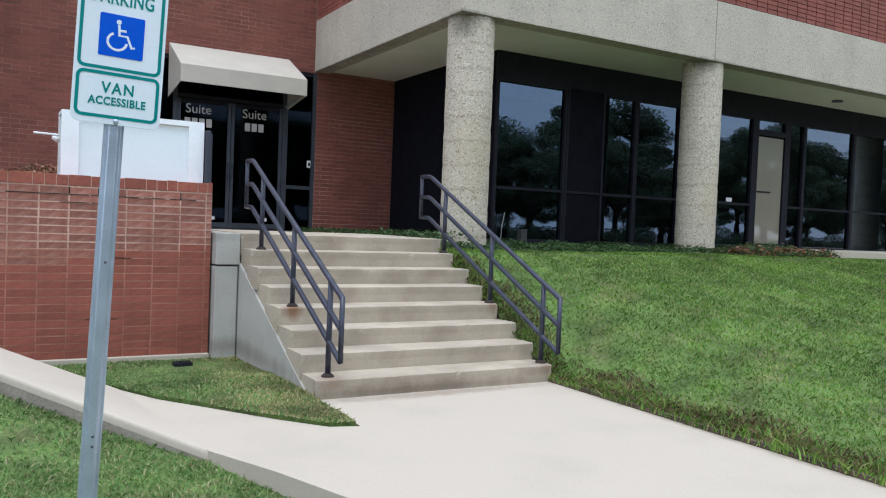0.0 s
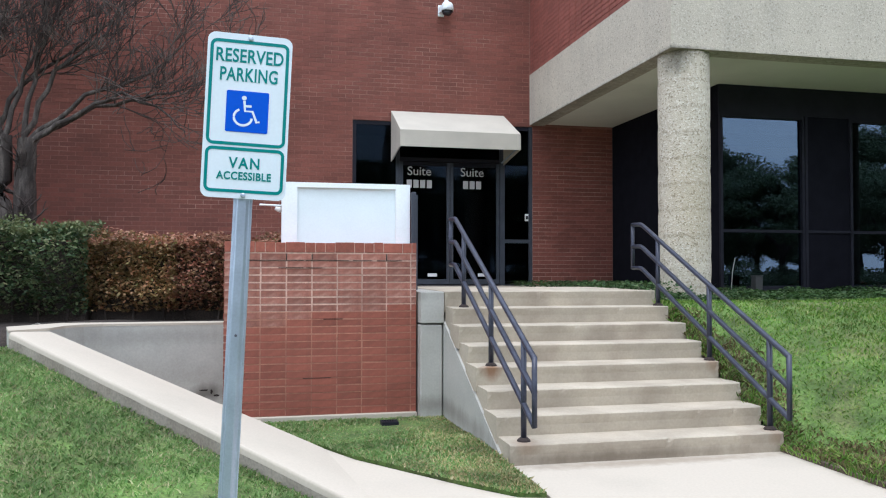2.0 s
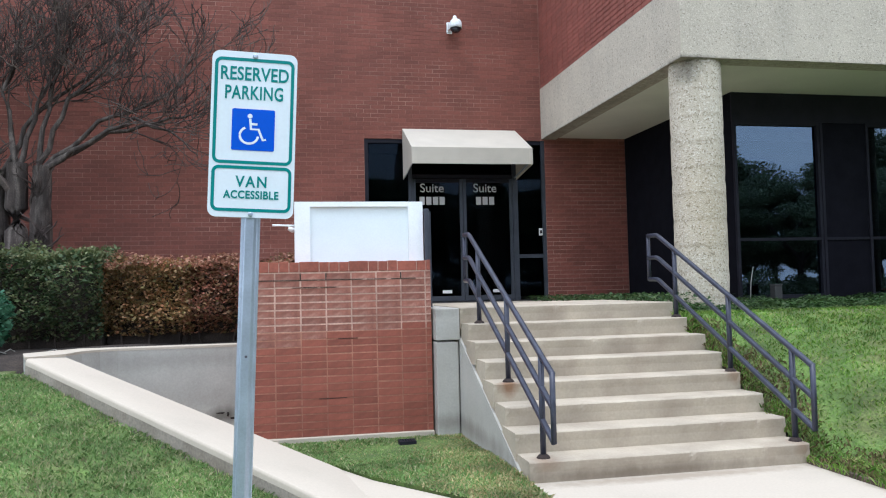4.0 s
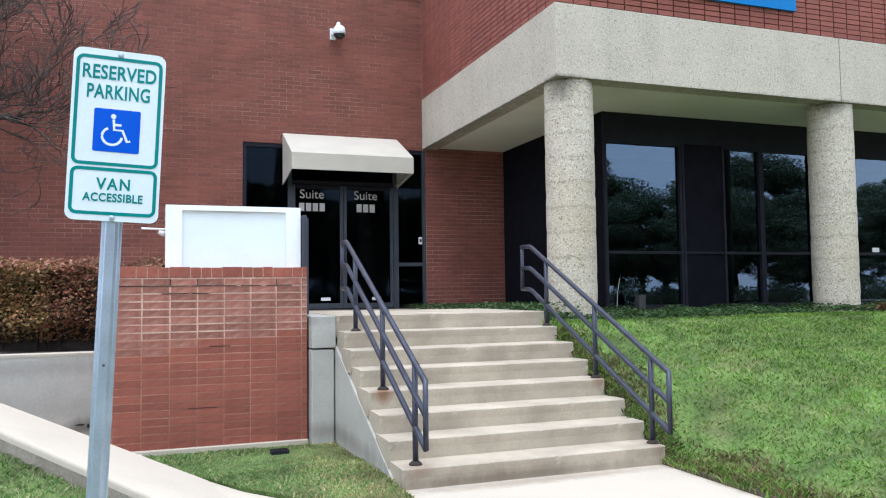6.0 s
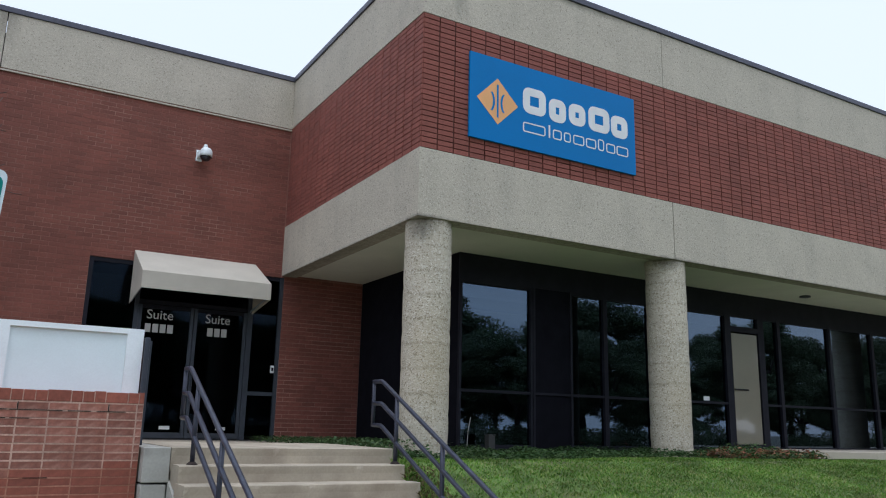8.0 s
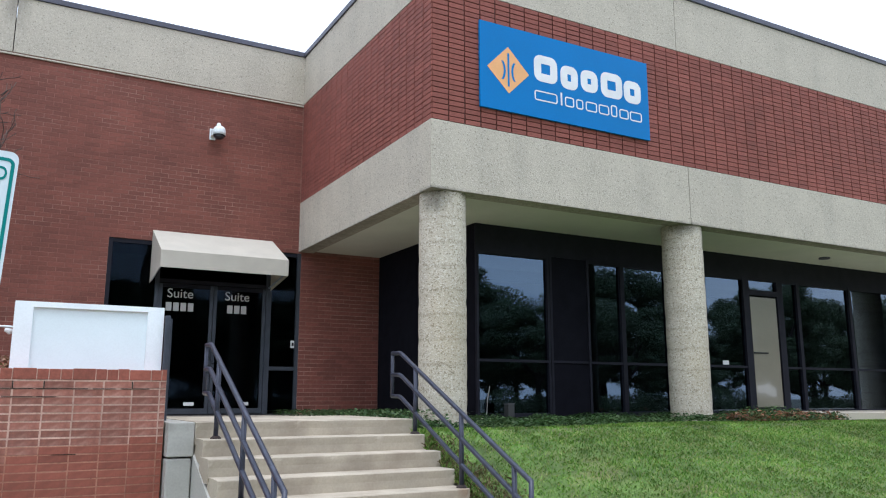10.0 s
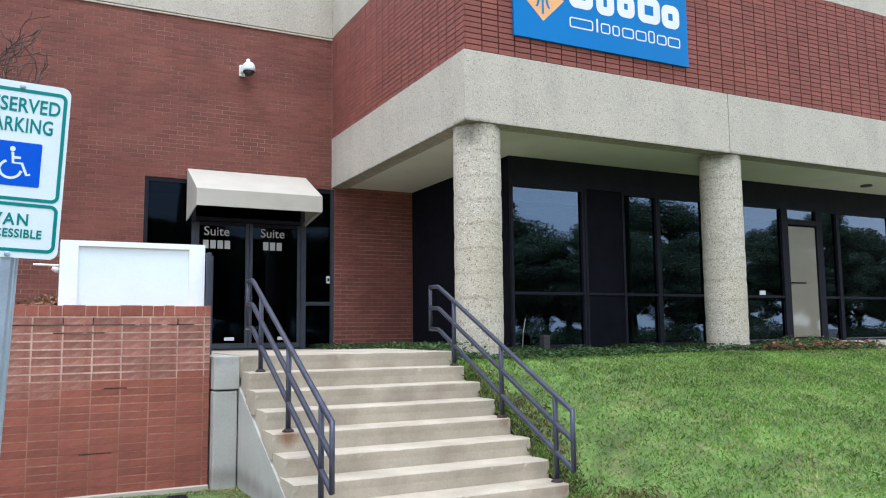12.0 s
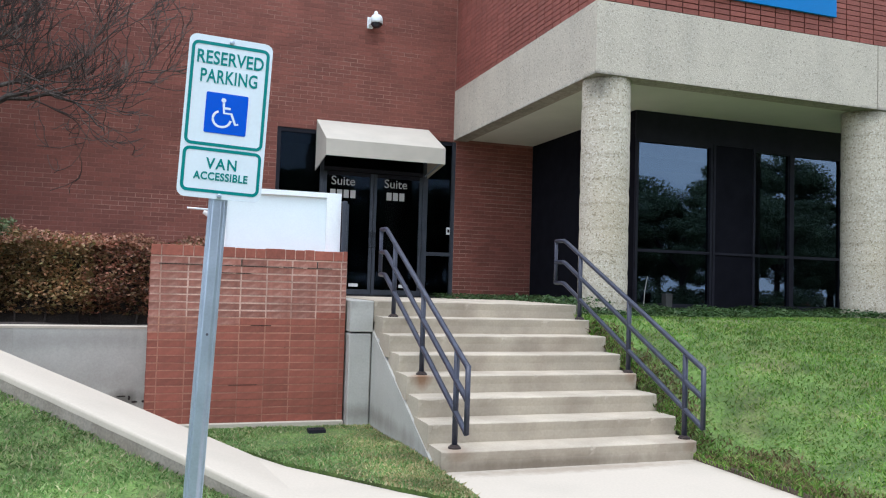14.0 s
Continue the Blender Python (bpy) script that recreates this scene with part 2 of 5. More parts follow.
M_TAN = mat("tan_door_panel", (0.25, 0.225, 0.165), 0.3, 0, 1.2, 0.1, 40, 0.04, 0.0)
M_TAN.node_tree.nodes["Principled BSDF"].inputs["Coat Weight"].default_value = 1.0
M_TAN.node_tree.nodes["Principled BSDF"].inputs["Coat IOR"].default_value = 1.8
M_SOIL = mat("lawn_soil", (0.085, 0.14, 0.03), 0.95, 0, 3, 0.4, 40, 0.4, 0.6, 40, stain=(0.13, 0.11, 0.05), stain_mix=0.6, stain_scale=2.2)
M_DIRT = mat("brown_soil", (0.09, 0.065, 0.045), 0.95, 0, 8, 0.4, 60, 0.4, 0.8, 50)
M_MULCH_CORE = mat("dark_mulch_and_hedge_core", (0.035, 0.026, 0.02), 0.95, 0, 6, 0.4, 60, 0.5, 0.8, 50)
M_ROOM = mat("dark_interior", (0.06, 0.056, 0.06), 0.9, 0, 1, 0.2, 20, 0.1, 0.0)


def weather(m, spots):
    """Stains and darker zones of their own place and shape: (centre, radii, colour, strength)."""
    n, l = m.node_tree.nodes, m.node_tree.links
    b = n["Principled BSDF"]
    tc = n.new("ShaderNodeTexCoord")
    ns = n.new("ShaderNodeTexNoise")
    ns.inputs["Scale"].default_value = 7.0
    ns.inputs["Detail"].default_value = 6
    mp = n.new("ShaderNodeMapping")
    mp.inputs["Scale"].default_value = (1.6, 1.6, 0.35)
    l.new(tc.outputs["Object"], mp.inputs["Vector"])
    l.new(mp.outputs[0], ns.inputs["Vector"])
    for centre, radii, colour, strength in spots:
        out = b.inputs["Base Color"].links[0].from_socket
        sub = n.new("ShaderNodeVectorMath")
        sub.operation = "SUBTRACT"
        sub.inputs[1].default_value = centre
        l.new(tc.outputs["Object"], sub.inputs[0])
        div = n.new("ShaderNodeVectorMath")
        div.operation = "DIVIDE"
        div.inputs[1].default_value = radii
        l.new(sub.outputs[0], div.inputs[0])
        ln = n.new("ShaderNodeVectorMath")
        ln.operation = "LENGTH"
        l.new(div.outputs[0], ln.inputs[0])
        ad = n.new("ShaderNodeMath")
        ad.operation = "SUBTRACT"
        l.new(ln.outputs["Value"], ad.inputs[0])
        l.new(ns.outputs["Fac"], ad.inputs[1])
        mr = n.new("ShaderNodeMapRange")
        mr.inputs["From Min"].default_value, mr.inputs["From Max"].default_value = -0.25, 0.5
        mr.inputs["To Min"].default_value, mr.inputs["To Max"].default_value = strength, 0.0
        l.new(ad.outputs[0], mr.inputs["Value"])
        mx = n.new("ShaderNodeMixRGB")
        mx.inputs[2].default_value = (*colour, 1)
        l.new(mr.outputs[0], mx.inputs[0])
        l.new(out, mx.inputs[1])
        l.new(mx.outputs[0], b.inputs["Base Color"])
    return m


DARK_TONE = (0.09, 0.085, 0.07)
# dirty concrete, coloured darker still to deepen the shade on the upright face
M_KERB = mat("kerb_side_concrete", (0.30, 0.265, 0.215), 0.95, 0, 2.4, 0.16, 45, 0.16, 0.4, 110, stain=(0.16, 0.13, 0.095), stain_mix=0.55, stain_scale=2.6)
# parapet stains; the spots near z 4.3 darken the beam's bottom edge
weather(M_BEAM, [((0.62, 0.0, 8.05), (0.16, 0.5, 0.7), DARK_TONE, 0.55), ((0.28, 0.0, 8.2), (0.12, 0.5, 0.35), DARK_TONE, 0.4),
                 ((0.1, 0.1, 4.30), (0.7, 0.5, 0.05), DARK_TONE, 0.5), ((4.9, 0.1, 4.30), (0.6, 0.5, 0.05), DARK_TONE, 0.45),
                 ((-5.2, 5.5, 8.2), (0.25, 0.4, 0.5), DARK_TONE, 0.35), ((2.9, 0.0, 8.35), (1.8, 0.4, 0.12), DARK_TONE, 0.35), ((10, 0.0, 4.285), (14, 0.6, 0.045), DARK_TONE, 0.6), ((0.0, 3.0, 4.285), (0.6, 4.5, 0.045), DARK_TONE, 0.6)])
# stained column tops, ochre lower shafts, darker feet
weather(M_COLUMN, [((0.12, 0.1, 4.2), (0.26, 0.35, 0.26), DARK_TONE, 0.6), ((4.8, 0.1, 4.25), (0.3, 0.35, 0.16), DARK_TONE, 0.5),
                   ((0.375, 0.1, 2.3), (0.45, 0.5, 1.0), (0.36, 0.27, 0.13), 0.25), ((4.985, 0.1, 2.0), (0.45, 0.5, 0.8), (0.36, 0.27, 0.13), 0.2), ((0.3, 0.3, 1.2), (0.6, 0.6, 0.2), (0.2, 0.18, 0.12), 0.4), ((4.9, 0.3, 1.15), (0.6, 0.6, 0.2), (0.2, 0.18, 0.12), 0.4)])
RUST = (0.2, 0.085, 0.03)
# rust at the rail posts; the last spot darkens the lowest step's foot
weather(M_STEP, [((-3.02, -2.3, 0.63), (0.12, 0.12, 0.13), RUST, 0.8), ((-2.99, -3.2, 0.14), (0.14, 0.2, 0.1), RUST, 0.35),
                 ((-0.85, -2.3, 0.62), (0.10, 0.14, 0.12), RUST, 0.45), ((-0.85, -3.2, 0.12), (0.12, 0.2, 0.1), RUST, 0.4),
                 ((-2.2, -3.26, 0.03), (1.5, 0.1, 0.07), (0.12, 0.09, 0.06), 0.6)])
weather(M_CHEEK, [((-3.3, -0.9, 1.22), (0.3, 0.2, 0.09), DARK_TONE, 0.5), ((-3.25, -1.0, 0.1), (0.5, 2.5, 0.12), (0.13, 0.11, 0.08), 0.45),
                  ((-5.6, 0.1, 0.12), (0.25, 0.3, 0.12), DARK_TONE, 0.75), ((-6.2, 0.1, 0.75), (1.5, 0.3, 0.12), DARK_TONE, 0.25)])
# darker strips along the lowest step and the lawn edge
weather(M_WALK, [((-2.0, -3.35, 0), (1.4, 0.14, 0.1), (0.2, 0.15, 0.1), 0.5), ((-0.75, -5.5, 0), (0.14, 2.2, 0.1), (0.2, 0.15, 0.1), 0.55)])


def glass_material(name="tinted_glass", ior=2.1):
    m = bpy.data.materials.new(name)
    m.use_nodes = True
    b = m.node_tree.nodes["Principled BSDF"]
    b.inputs["Base Color"].default_value = (0.06, 0.07, 0.085, 1)
    b.inputs["Roughness"].default_value = 0.0
    b.inputs["IOR"].default_value = ior
    b.inputs["Specular Tint"].default_value = (0.52, 0.73, 1.0, 1)
    b.inputs["Transmission Weight"].default_value = 1.0
    return m


M_GLASS = glass_material()
M_DOOR_GLASS = glass_material("clear_door_glass", 1.22)


# ---- building helpers ----
def bm_box(bm, x0, x1, y0, y1, z0, z1, bevel=0.0, m=None):
    mm = Matrix.LocRotScale(((x0 + x1) / 2, (y0 + y1) / 2, (z0 + z1) / 2), None, (x1 - x0, y1 - y0, z1 - z0))
    r = bmesh.ops.create_cube(bm, size=1.0, matrix=(m @ mm) if m else mm)
    if bevel:
        es = list({e for v in r["verts"] for e in v.link_edges})
        bmesh.ops.bevel(bm, geom=es, offset=bevel, segments=2, affect="EDGES", profile=0.5)
    return bm


def boxes(*specs, bevel=0.0):
    bm = bmesh.new()
    for s in specs:
        bm_box(bm, *s, bevel=bevel)
    return bm


def part(name, bm, material, parent=None, label="", smooth=False):
    me = bpy.data.meshes.new(name)
    bm.to_mesh(me)
    bm.free()
    me.materials.append(material)
    if smooth:
        for p in me.polygons:
            p.use_smooth = True
    ob = new(name, me)
    if parent:
        ob.parent = parent
    if label:
        ob["label"] = label
    return ob


def thing(name, place, label, category, group="", kind=""):
    ob = new(name)
    ob.empty_display_size = 0.1
    ob.location = place
    bpy.context.view_layer.update()
    return tagged(ob, label, category, group, kind)


def under(parent, ob):
    """Parents ob to a moved thing and keeps ob where it was built."""
    ob.parent = parent
    ob.matrix_parent_inverse = parent.matrix_basis.inverted()
    return ob


def bm_tube(bm, points, radius, sides=10, radii=None, cap=True):
    """A round bar along points, tapered by radii if given."""
    pts = [Vector(p) for p in points]
    rings = []
    for i, p in enumerate(pts):
        a = pts[max(0, i - 1)]
        c = pts[min(len(pts) - 1, i + 1)]
        d = (c - a).normalized()
        q = d.to_track_quat("Z", "Y")
        r = radii[i] if radii else radius
        rings.append([bm.verts.new(p + q @ Vector((math.cos(2 * math.pi * k / sides) * r, math.sin(2 * math.pi * k / sides) * r, 0))) for k in range(sides)])
    for a, c in zip(rings, rings[1:]):
        for k in range(sides):
            bm.faces.new((a[k], a[(k + 1) % sides], c[(k + 1) % sides], c[k]))
    if cap:
        bm.faces.new(rings[0][::-1])
        bm.faces.new(rings[-1])
    return bm


def tube(points, radius, sides=10):
    return bm_tube(bmesh.new(), points, radius, sides)


def prism(outline, axis, lo, hi):
    """Extrudes a closed outline of (a, b) pairs along an axis: "x" takes (y, z), "y" takes (x, z), "z" takes (x, y)."""
    def at(a, b, c):
        return {"x": (c, a, b), "y": (a, c, b), "z": (a, b, c)}[axis]
    bm = bmesh.new()
    low = [bm.verts.new(at(a, b, lo)) for a, b in outline]
    top = [bm.verts.new(at(a, b, hi)) for a, b in outline]
    bm.faces.new(low[::-1])
    bm.faces.new(top)
    k = len(outline)
    for i in range(k):
        bm.faces.new((low[i], low[(i + 1) % k], top[(i + 1) % k], top[i]))
    bmesh.ops.recalc_face_normals(bm, faces=bm.faces)
    return bm


def mesh_from(name, verts, faces, material, parent=None):
    me = bpy.data.meshes.new(name)
    me.from_pydata(verts, [], faces)
    me.materials.append(material)
    ob = new(name, me)
    if parent:
        ob.parent = parent
    return ob


def text_bm(words, size, depth=0.002, spacing=1.0, offset=0.0):
    """Raised letters standing in the xz plane, facing -y, centred on the origin."""
    cu = bpy.data.curves.new("words", "FONT")
    cu.body, cu.size, cu.extrude, cu.align_x, cu.align_y = words, size, depth, "CENTER", "CENTER"
    cu.space_character, cu.offset, cu.resolution_u = spacing, offset, 4
    tmp = bpy.data.objects.new("words", cu)
    me = bpy.data.meshes.new_from_object(tmp)
    bm = bmesh.new()
    bm.from_mesh(me)
    bpy.data.meshes.remove(me)
    bpy.data.objects.remove(tmp)
    bpy.data.curves.remove(cu)
    bm.transform(pose(0, 0, 0, 90, 0, 0))
    return bm


def moved(bm, m):
    bm.transform(m)
    return bm


# ---- levels ----
ENT_Y = 5.52          # entrance wall
WIN_Y = 1.75          # window wall under the overhang
LAND_Z = 1.264        # landing
RISER, RUN = 0.158, 0.317
STEP_X0, STEP_X1 = -3.14, -0.79
STEP_Y0 = -3.25       # front of the lowest step
SOFFIT_Z, BEAM_Z, BAND_Z, ROOF_Z = 4.30, 5.28, 7.33, 8.345


def smooth01(v):
    v = min(1.0, max(0.0, v))
    return v * v * (3 - 2 * v)


def lawn_right_z(x, y):
    edge = 0.02 + max(0.0, min(1.1, (y + 3.3) * 0.5))
    full = 1.13 * smooth01((y + 6.6) / 6.0)
    full = full * 0.55 + 0.45 * min(1.13, max(0.0, (y + 6.6) * 0.2))
    b = smooth01((x + 0.78) / 2.2)
    return edge + (max(full, edge) - edge) * b - 0.03 * smooth01((x - 6.3) / 1.5) * smooth01((y + 4) / 2.5)


def lawn_left_z(x, y):
    """Turf that climbs alongside the sloping kerb, from flat ground at its foot."""
    u = ((x + 4.22) * -0.66 + (y + 4.3) * 0.752 + 0.1) / 0.7
    w = 0.7 * (math.log1p(math.exp(u)) if u < 20 else u)
    return -0.17 + min(0.186 * w, 0.9)


# ---- setting: ground ----
def grid_ground(name, x0, x1, y0, y1, nx, ny, zf, material, label, category):
    vs, fs = [], []
    for j in range(ny + 1):
        for i in range(nx + 1):
            x, y = x0 + (x1 - x0) * i / nx, y0 + (y1 - y0) * j / ny
            vs.append((x, y, zf(x, y)))
    for j in range(ny):
        for i in range(nx):
            a = j * (nx + 1) + i
            fs.append((a, a + 1, a + nx + 2, a + nx + 1))
    ob = mesh_from(name, vs, fs, material)
    for p in ob.data.polygons:
        p.use_smooth = True
    return tagged(ob, label, category, kind="structure")


M_FAR = mat("far_ground", (0.13, 0.13, 0.10), 0.95, 0, 0.05, 0.3, 3, 0.2, 0.1)
ground = mesh_from("ground", [(-900, -900, -0.6), (900, -900, -0.6), (900, 900, -0.6), (-900, 900, -0.6)], [(0, 1, 2, 3)], M_FAR)
tagged(ground, "flat open ground of asphalt and worn grass reaching the horizon", "ground", kind="structure")
lawn_right = grid_ground("lawn_right", -0.78, 26, -12, 1.9, 70, 56, lawn_right_z, M_SOIL, "sloping green mown lawn beside the concrete steps", "lawn")
lawn_left = grid_ground("lawn_left", -20, -3.3, -14, 0.6, 70, 60,
                        lambda x, y: lawn_left_z(x, y) if (x + 4.22) * 0.752 + (y + 4.3) * 0.66 < 0.16 or y < -4.0 or x < -7.55 else -0.45,
                        M_SOIL, "green mown lawn with dry patches round the sign post", "lawn")
mulch = grid_ground("planting_bed", -22, -3.45, -0.6, 5.6, 75, 25,
                    lambda x, y: -0.3 if y < 0.3 and x > -7.4 else 0.86 - 0.36 * min(0.7, max(0.0, 0.1 - y)) + 0.05 * noise.noise((x * 1.7, y * 1.7, 0)) + 0.02 * noise.noise((x * 7, y * 7, 3)),
                    M_MULCH_CORE, "dark mulch planting bed with twigs along the brick wall", "ground")

# walkway from the steps towards the camera, and the branch to the wing wall
walkway = part("pavement", prism([(-0.75, -3.24), (-0.72, -14), (-1.6, -16), (-3.2, -16), (-3.1, -8.2), (-3.45, -6.2), (-3.79, -5.32), (-3.97, -4.84),
                                  (-4.22, -4.3), (-4.48, -2.35), (-4.26, -2.8), (-3.9, -3.3), (-3.6, -3.72), (-3.33, -4.04), (-3.12, -4.1), (-3.12, -3.24)],
                                 "z", -0.5, 0.0), M_WALK)
tagged(walkway, "pale cast concrete walkway leading to the steps", "walkway", kind="structure")
# floor of the areaway behind the brick pier and its bank of turf
areaway = part("pavement", boxes((-7.2, -5.0, -1.2, 0.12, -0.3, -0.008)), M_WALK)
tagged(areaway, "pale concrete floor of the sunken areaway", "paving", kind="structure")
patch = part("ground_patch", prism([(-5.4, -0.85), (-3.15, -0.85), (-3.15, -3.24), (-3.14, -4.06), (-3.32, -4.02), (-3.59, -3.7), (-3.89, -3.28), (-4.25, -2.78),
                                    (-4.47, -2.33), (-5.4, -1.64)], "z", -0.3, 0.03), M_SOIL)
for v in patch.data.vertices:
    if v.co.z > 0 and v.co.y > -2.0:
        v.co.z = -0.035
tagged(patch, "small triangular patch of turf between the walkway and steps", "lawn", kind="structure")

dirt = part("ground_edge", prism([(-0.82, -3.22), (-0.80, -13), (-0.66, -13), (-0.64, -8), (-0.69, -6), (-0.62, -5), (-0.68, -4.2), (-0.5, -3.3)], "z", -0.1, 0.032), M_DIRT)
tagged(dirt, "bare brown soil edge between walkway and lawn", "soil", kind="structure")

# wing wall: sloping wide concrete kerb and the retaining wall behind the areaway
WING_OUT = (Vector((-4.22, -4.3, 0.003)), Vector((-7.36, -0.72, 0.886)))
WING_IN = (Vector((-4.48, -2.35, 0.003)), Vector((-7.07, -0.43, 0.862)))
top_bm, side_bm = bmesh.new(), bmesh.new()
top_rows, side_rows, inner_rows = [], [], []
for k in range(25):
    f = math.sqrt((k / 24) ** 2 + 0.0009) - 0.03 * (1 - k / 24)
    a, c = WING_OUT[0].lerp(WING_OUT[1], f), WING_IN[0].lerp(WING_IN[1], f)
    a.z += 0.02 * f * (1 - f) + 0.003 * noise.noise((k * 0.6, 0, 2))
    across = (c - a).normalized()
    # rounded arris, flat top, then the face down into the areaway
    prof = [a + Vector((0, 0, -0.062)) - across * 0.004, a + Vector((0, 0, -0.03)), a + across * 0.008 + Vector((0, 0, -0.010)), a + across * 0.035, a.lerp(c, 0.5), c]
    top_rows.append([top_bm.verts.new(p) for p in prof])
    low = a - across * 0.002
    inner_rows.append([side_bm.verts.new(p) for p in (c, Vector((c.x, c.y, -0.4)))])
    side_rows.append([side_bm.verts.new(p) for p in (low + Vector((0, 0, -0.058)), low + Vector((0, 0, -0.12)), Vector((low.x, low.y, -0.45)))])
for rows_, bm_ in ((top_rows, top_bm), (side_rows, side_bm), (inner_rows, side_bm)):
    for p, q in zip(rows_, rows_[1:]):
        for j in range(len(p) - 1):
            bm_.faces.new((p[j], q[j], q[j + 1], p[j + 1]))
    bmesh.ops.recalc_face_normals(bm_, faces=bm_.faces)
wing = thing("wing_wall", (-5.8, -2.3, 0), "wide sloping pale concrete kerb wall with rounded edge", "kerb", kind="structure")
under(wing, part("top_slab", top_bm, M_WALK, smooth=True))
under(wing, part("side_face", side_bm, M_KERB, label="dirty grey-brown concrete side of the kerb, darkened for shade"))
retaining = part("retaining_wall", prism([(-6.69, 0.112), (-6.86, 0.05), (-7.0, -0.12), (-7.072, -0.428), (-7.365, -0.715), (-7.55, -0.15), (-7.15, 0.36), (-3.5, 0.36), (-3.5, 0.112)], "z", -0.4, 0.871), M_CHEEK)
tagged(retaining, "low grey stained concrete retaining wall below the hedge", "wall", kind="structure")

retaining_cap = part("retaining_wall_cap", prism([(-6.69, 0.108), (-6.86, 0.046), (-7.004, -0.125), (-7.075, -0.432), (-7.37, -0.718), (-7.555, -0.15), (-7.155, 0.365), (-3.5, 0.365), (-3.5, 0.108)], "z", 0.872, 0.897), M_WALK)
tagged(retaining_cap, "pale worn top of the concrete retaining wall", "wall cap", kind="structure")

# ---- steps ----
def worn_step(x0, x1, y0, y1, z0, z1, seed):
    """A cast step with an overhanging nosing that is chipped and worn along its length."""
    bm = bmesh.new()
    rings = []
    count = 64
    for k in range(count + 1):
        x = x0 + (x1 - x0) * k / count
        end = 0.012 if k in (0, count) else 0.0
        w = noise.noise((x * 5, seed * 3.1, 0)) * 0.004 + max(0.0, noise.noise((x * 14, seed * 7.7, 5)) - 0.3) * 0.05
        dip = max(0.0, noise.noise((x * 8, seed * 5.3, 9)) - 0.35) * 0.02
        prof = [(y0 + 0.020, z0), (y0 + 0.012, z1 - 0.08), (y0 + 0.004 + end + w * 0.4, z1 - 0.035), (y0 + 0.001 + end + w, z1 - 0.008 - dip), (y0 + 0.008 + end + w, z1 - 0.001 - dip * 0.6), (y0 + 0.03, z1), (y1, z1), (y1, z0)]
        rings.append([bm.verts.new((x, y, z)) for y, z in prof])
    for p, q in zip(rings, rings[1:]):
        for j in range(8):
            bm.faces.new((p[j], q[j], q[(j + 1) % 8], p[(j + 1) % 8]))
    bm.faces.new(rings[0])
    bm.faces.new(rings[-1][::-1])
    bmesh.ops.recalc_face_normals(bm, faces=bm.faces)
    return bm


steps = thing("staircase", (-1.97, -1.03, 0), "eight worn tan concrete steps up to the entrance landing", "steps", kind="structure")
for i in range(8):
    y0 = STEP_Y0 + i * RUN
    top = RISER * (i + 1)
    back = 0.9 if i == 7 else y0 + RUN + 0.06
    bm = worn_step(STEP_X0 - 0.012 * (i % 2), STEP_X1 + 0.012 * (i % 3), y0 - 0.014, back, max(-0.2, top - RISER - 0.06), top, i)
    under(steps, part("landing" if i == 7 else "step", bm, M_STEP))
bm = prism([(-0.95, -0.3), (-0.95, 0.98), (-3.1, 0.02), (-3.2, -0.3)], "x", STEP_X0 - 0.02, STEP_X1 + 0.01)
under(steps, part("stringer", bm, M_CHEEK, label="grey concrete side of the steps"))
abut = part("abutment", boxes((-3.405, STEP_X0 - 0.03, -1.02, 0.89, -0.3, 0.92), bevel=0.015), M_CHEEK)
under(steps, abut)
under(steps, part("abutment_cap", boxes((-3.405, STEP_X0 - 0.016, -1.03, 0.89, 0.935, LAND_Z - 0.004), bevel=0.008), M_CHEEK, label="weathered grey concrete block beside the landing"))
terrace = part("terrace", boxes((-4.4, 1.7, 0.9, ENT_Y + 0.02, -0.3, 1.185)), M_STEP)
tagged(terrace, "concrete terrace in front of the entrance doors", "paving", kind="structure")


# ---- handrails ----
def handrail(x, label, drop=0.0):
    h = thing("handrail", (x, -2.0, 0), label, "handrail", "handrails on the steps")
    for k, (zt, zb) in enumerate(((2.04 - drop, 0.825 - drop), (1.79 - drop, 0.575 - drop), (1.545 - drop, 0.325 - drop))):
        pts = [(x, -0.60, zt), (x, -0.80, zt - 0.005), (x, -0.86, zt - 0.025), (x, -3.36, zb + 0.01), (x, -3.385, zb - 0.005)]
        under(h, part("top_rail" if k == 0 else "lower_rail", tube(pts, 0.024, 12), M_RAIL, smooth=True))
    under(h, part("end_bar", tube([(x, -0.60, 2.055 - drop), (x, -0.60, 1.53 - drop)], 0.022), M_RAIL, smooth=True))
    under(h, part("end_bar", tube([(x, -3.385, 0.84 - drop), (x, -3.385, 0.312 - drop)], 0.022), M_RAIL, smooth=True))
    for y, z0 in ((-3.13, RISER), (-2.21, RISER * 4), (-1.20, RISER * 7)):
        zt = 2.02 - drop - (-0.86 - y) * 0.474
        post = under(h, part("post", tube([(x, y, z0), (x, y, zt)], 0.024), M_RAIL, smooth=True))
        fl = bmesh.new()
        bm_tube(fl, [(x, y, z0), (x, y, z0 + 0.012), (x, y, z0 + 0.03)], 0.05, 12, [0.055, 0.05, 0.028])
        f = part("flange", fl, M_RUST, label="rusty round post flange")
        under(post, f)
    return h


handrail(-2.99, "navy blue painted steel pipe handrail with three rails")
handrail(-0.83, "navy blue painted steel pipe handrail beside the lawn", 0.03)

# ---- setting: the building ----
XR = 24.0
XL = -24.0


def wall_block(name, label, *specs, material=M_MORTAR):
    return tagged(part(name, boxes(*specs), material), label, "wall", kind="structure")


